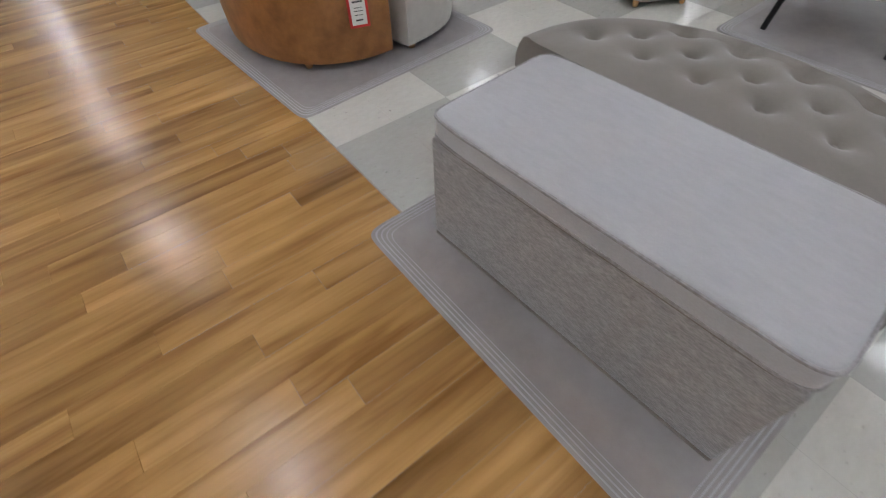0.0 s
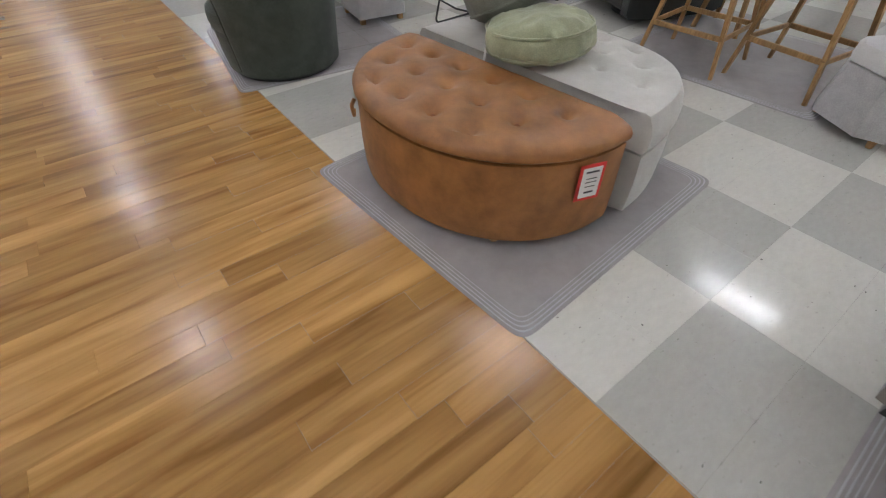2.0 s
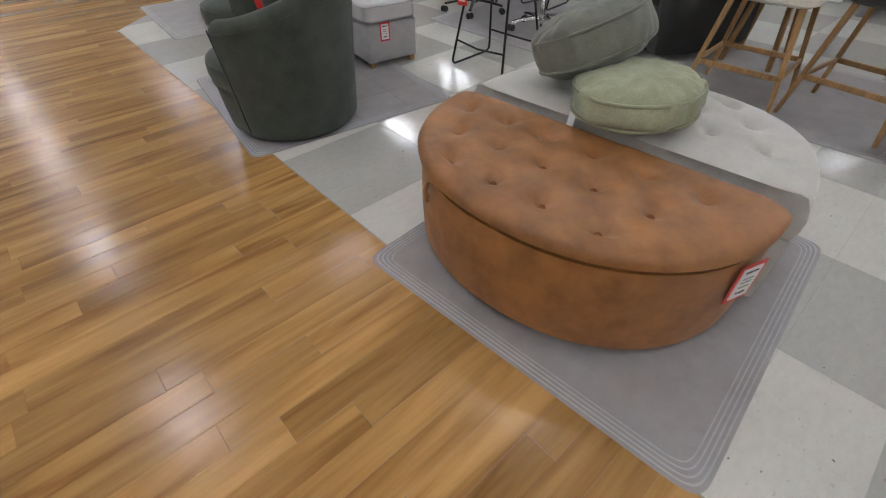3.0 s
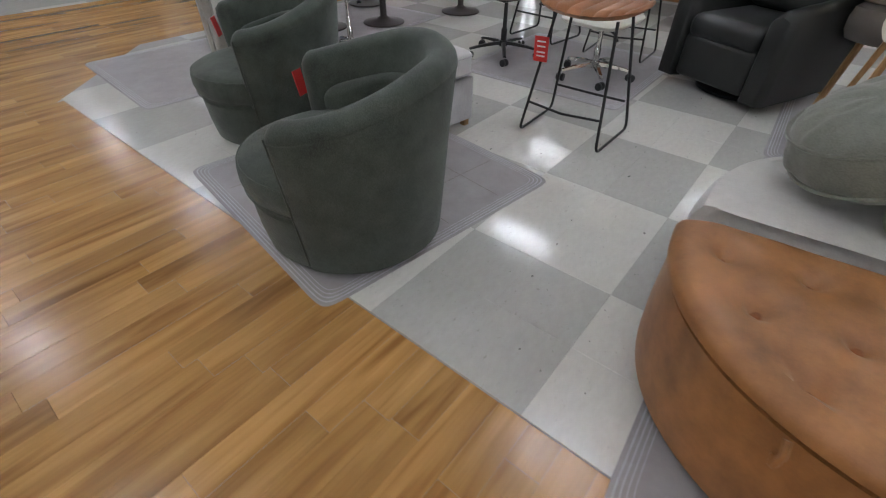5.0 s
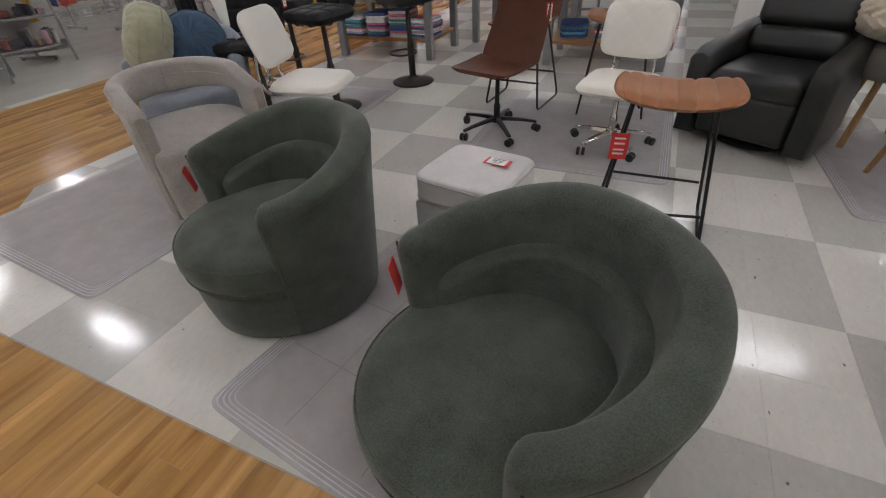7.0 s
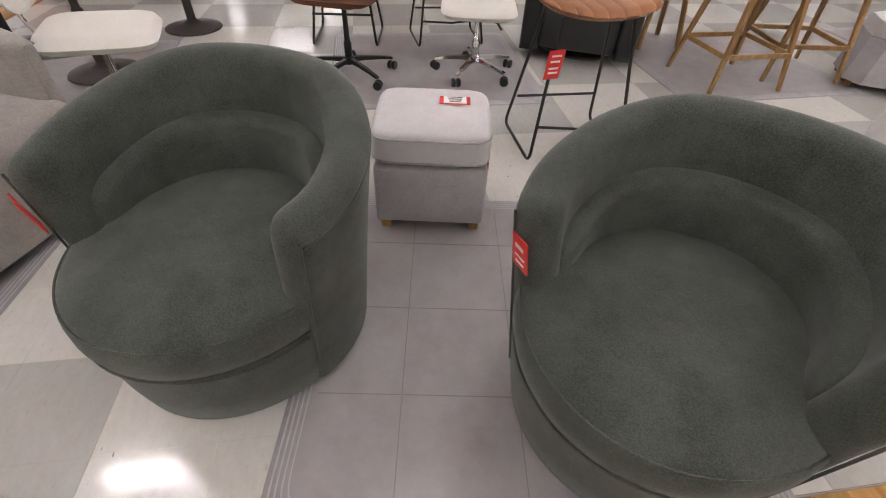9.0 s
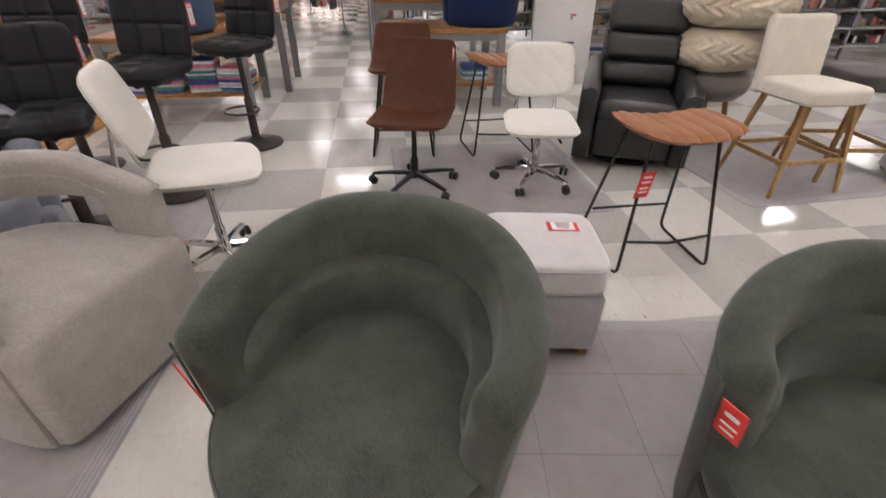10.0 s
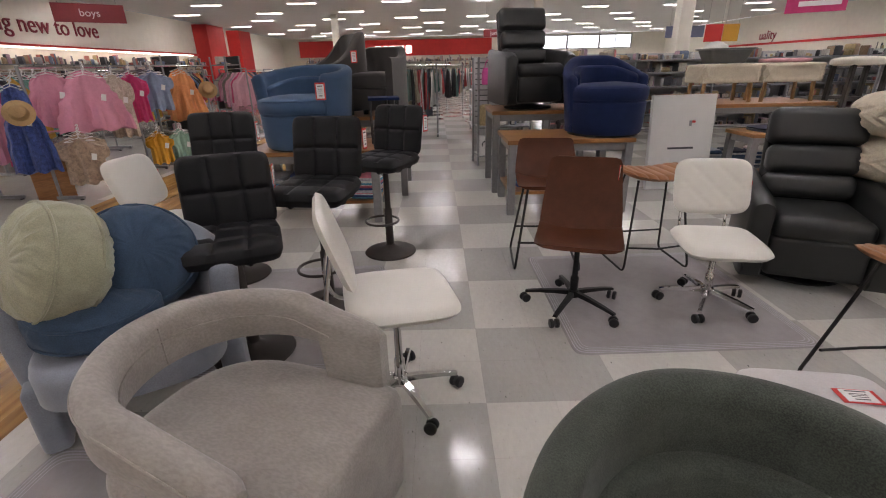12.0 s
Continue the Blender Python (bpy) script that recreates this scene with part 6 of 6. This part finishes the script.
tagged(lettering("wall_lettering", "uality", 0.72, pose(XE - 0.03, 30.5, 2.8, 90, 0, -90), crimson), "dark red wall lettering ending in uality", "sign")


def hung_sign(m, w, h, mat, label, text="", size=0.2, ink=None, drop=0.0):
    ob = thing("hanging_sign", m, label, "sign", "signs hung from the ceiling")
    part("panel", boxes(((0, 0, 0), (w, 0.02, h), 0.002, 1)), mat, ob, "", False)
    for s in (-1, 1):
        part("cord", tube([(s * w * 0.4, 0, h / 2), (s * w * 0.4, 0, CEIL - m.translation.z)], 0.004, 5), M["grey_metal"], ob)
    if text:
        lettering("lettering", text, size, pose(0, -0.014, 0, 90, 0, 0), ink or M["tag_white"], ob, 0.002)
    return ob


dark_red = plain("dark_red_board", (0.19, 0.02, 0.025), 0.6)
pink = plain("magenta_board", (0.5, 0.03, 0.14), 0.5)
hung_sign(pose(-10.38, 9.0, 2.37, 0, 0, 34), 1.02, 0.29, dark_red, "dark red hanging sign reading boys", "boys", 0.16)
hung_sign(pose(-1.75, 22.0, 2.73, 0, 0, 2), 1.2, 0.32, dark_red, "dark red hanging sign reading juniors", "juniors", 0.22)
cl = hung_sign(pose(2.18, 9.0, 2.36, 0, 0, -30), 0.86, 0.44, pink, "magenta hanging sign with a yellow and a white line")
part("line", boxes(((0.05, -0.013, 0.1), (0.55, 0.004, 0.09), 0.001, 1)), plain("yellow_ink", (0.75, 0.5, 0.02), 0.5), cl, "yellow line of print", False)
part("line", boxes(((0.05, -0.013, -0.08), (0.6, 0.004, 0.08), 0.001, 1)), M["tag_white"], cl, "white line of print", False)
hung_sign(pose(5.0, 19.0, 2.45, 0, 0, -6), 1.4, 0.4, plain("slate_board", (0.12, 0.13, 0.2), 0.6), "slate blue hanging sign")
hung_sign(pose(4.7, 16.5, 2.25, 0, 0, -6), 0.55, 0.52, M["red_wall"], "square red hanging sign")
hung_sign(pose(5.27, 16.5, 2.25, 0, 0, -6), 0.5, 0.52, plain("amber_board", (0.6, 0.3, 0.03), 0.6), "square amber hanging sign")
sg = thing("wall_sign", pose(-8.65, YN - 0.21, 2.95), "white lit block sign on the red wall", "sign")
for i, (x, w) in enumerate(((-0.9, 0.5), (-0.25, 0.35), (0.35, 0.6), (1.1, 0.6), (1.8, 0.5))):
    part("block", boxes(((x, 0, 0), (w, 0.06, 0.6), 0.05, 2)), glow("sign_glow", (1, 0.95, 0.88), 3.0) if i == 0 else bpy.data.materials["sign_glow"], sg, "", False)

for x, z, col in ((-3.72, 1.26, (0.62, 0.08, 0.3)), (-3.5, 1.26, (0.6, 0.58, 0.5)), (-3.3, 1.26, (0.1, 0.1, 0.1))):
    bag(pose(x, 6.95, z - 0.12, 0, 0, 6), plain("bag_cloth", col, 0.6), "small hanging handbag on a display")
for x in (-3.74, -3.5, -3.26):
    pk = thing("boxed_headphones", pose(x, 7.02, 0.155, 0, 0, rng.uniform(-6, 6)), "white box printed with dark headphones", "box", "boxed headphones")
    part("carton", boxes(((0, 0, 0.14), (0.2, 0.1, 0.28), 0.004, 1)), M["board"], pk, "", False)
    part("picture", tube([(0.055 * math.cos(t), -0.053, 0.15 + 0.055 * math.sin(t)) for t in [-0.4 + 3.94 * i / 14 for i in range(15)]], 0.01, 6), M["ink"], pk, "dark printed headphones")


# ---- floor pieces ----
def slab_mesh(name, w, d, mat, h=0.01, bev=0.0012):
    bm = bmesh.new()
    a, b = w / 2, d / 2
    rings(bm, [[(-a, -b, -h), (a, -b, -h), (a, b, -h), (-a, b, -h)], [(-a, -b, -bev), (a, -b, -bev), (a, b, -bev), (-a, b, -bev)], [(-a + bev, -b + bev, 0), (a - bev, -b + bev, 0), (a - bev, b - bev, 0), (-a + bev, b - bev, 0)]])
    bmesh.ops.recalc_face_normals(bm, faces=bm.faces[:])
    me = bpy.data.meshes.new(name)
    bm.to_mesh(me)
    bm.free()
    me.materials.append(mat)
    return me


def joined(name, rects, mats, label, z=0.0):
    """Many flat pieces as one mesh; rects: x0, x1, y0, y1, material index, slant of the far end."""
    vs, fs, mi = [], [], []
    for x0, x1, y0, y1, k, *slant in rects:
        n = len(vs)
        g = 0.0003
        sl = slant[0] if slant else 0.0
        vs += [(x0 + g, y0 + g, z), (x1 - g, y0 + g, z), (x1 - g, y1 - g - sl, z), (x0 + g, y1 - g + sl, z)]
        fs.append((n, n + 1, n + 2, n + 3)), mi.append(k)
    me = bpy.data.meshes.new(name)
    me.from_pydata(vs, [], fs)
    for m in mats:
        me.materials.append(m)
    me.polygons.foreach_set("material_index", mi)
    ob = new(name, me)
    ob.parent = floor
    return tagged(ob, label, kind="stuff")


H2 = T / 2
tile_me = [slab_mesh("tile_light", H2 - 0.0003, H2 - 0.0003, M["tile_light"], 0.01, 0.0004), slab_mesh("tile_grey", H2 - 0.0003, H2 - 0.0003, M["tile_grey"], 0.01, 0.0004)]
rest, laid = [], 0
for i in range(math.floor(XW / H2), math.ceil(XE / H2)):
    for j in range(math.floor(YS / H2), math.ceil(YN / H2)):
        x0, y0 = i * H2, j * H2
        cx, cy = x0 + H2 / 2, y0 + H2 / 2
        ci, cj = math.floor(i / 2), math.floor(j / 2)
        grey = 0 if (ci + cj) % 2 else 1
        if cx < AISLE_W:
            grey = 1
        corners = [on_wood(x0 + a * H2, y0 + b * H2) for a in (0.05, 0.95) for b in (0.05, 0.95)]
        if all(corners):
            continue
        if -5.6 < cx < 1.3 and 0 <= cy < 3.9 and not any(corners) and laid < 300:
            ob = new("tile", tile_me[grey])
            ob.location, ob.parent = (cx, cy, 0), floor
            laid += 1
        else:
            rest.append((x0, x0 + H2, y0, y0 + H2, grey))
joined("floor_tiles", rest, [M["tile_light"], M["tile_grey"]], "pale and grey checkered vinyl floor tiles further off", -0.0004)

# planks run across the first aisle, 10 cm wide, with staggered ends
rng = random.Random(7)
PW = 0.1016
lens = (0.61, 0.76, 0.91, 1.07)
plank_me = {L: slab_mesh("plank", PW - 0.0006, L - 0.0008, M["plank"], 0.008, 0.0006) for L in lens}
rest, laid = [], 0
x = AISLE_W
while x < XE:
    cx = x + PW / 2
    ytop = 0.0 if cx > CHAMF else (CHAMF - cx if cx > AISLE_E else YN)
    y = ytop
    firstcut = rng.uniform(0.12, 0.9)
    cut = True
    while y > AISLE_S:
        L = firstcut if cut else lens[rng.randrange(4)]
        cut = False
        lo = max(AISLE_S, y - L)
        if L in plank_me and lo == y - L and -4.6 < cx < 2.1 and laid < 300:
            ob = new("plank", plank_me[L])
            ob.location, ob.parent = (cx, (y + lo) / 2, 0.001), floor
            laid += 1
        else:
            rest.append((x, x + PW, lo, y, 0, PW / 2 if y == ytop and AISLE_E < cx < CHAMF else 0.0))
        y = lo
    x += PW
joined("floor_planks", rest, [M["plank"]], "oak-coloured floor planks further along the aisle", 0.001)
structure(part("trim", tube([(CHAMF, -0.004, 0.001), (XE, -0.004, 0.001)], 0.0025, 6), M["grout"]), "thin dark joint between planks and tiles", "trim")
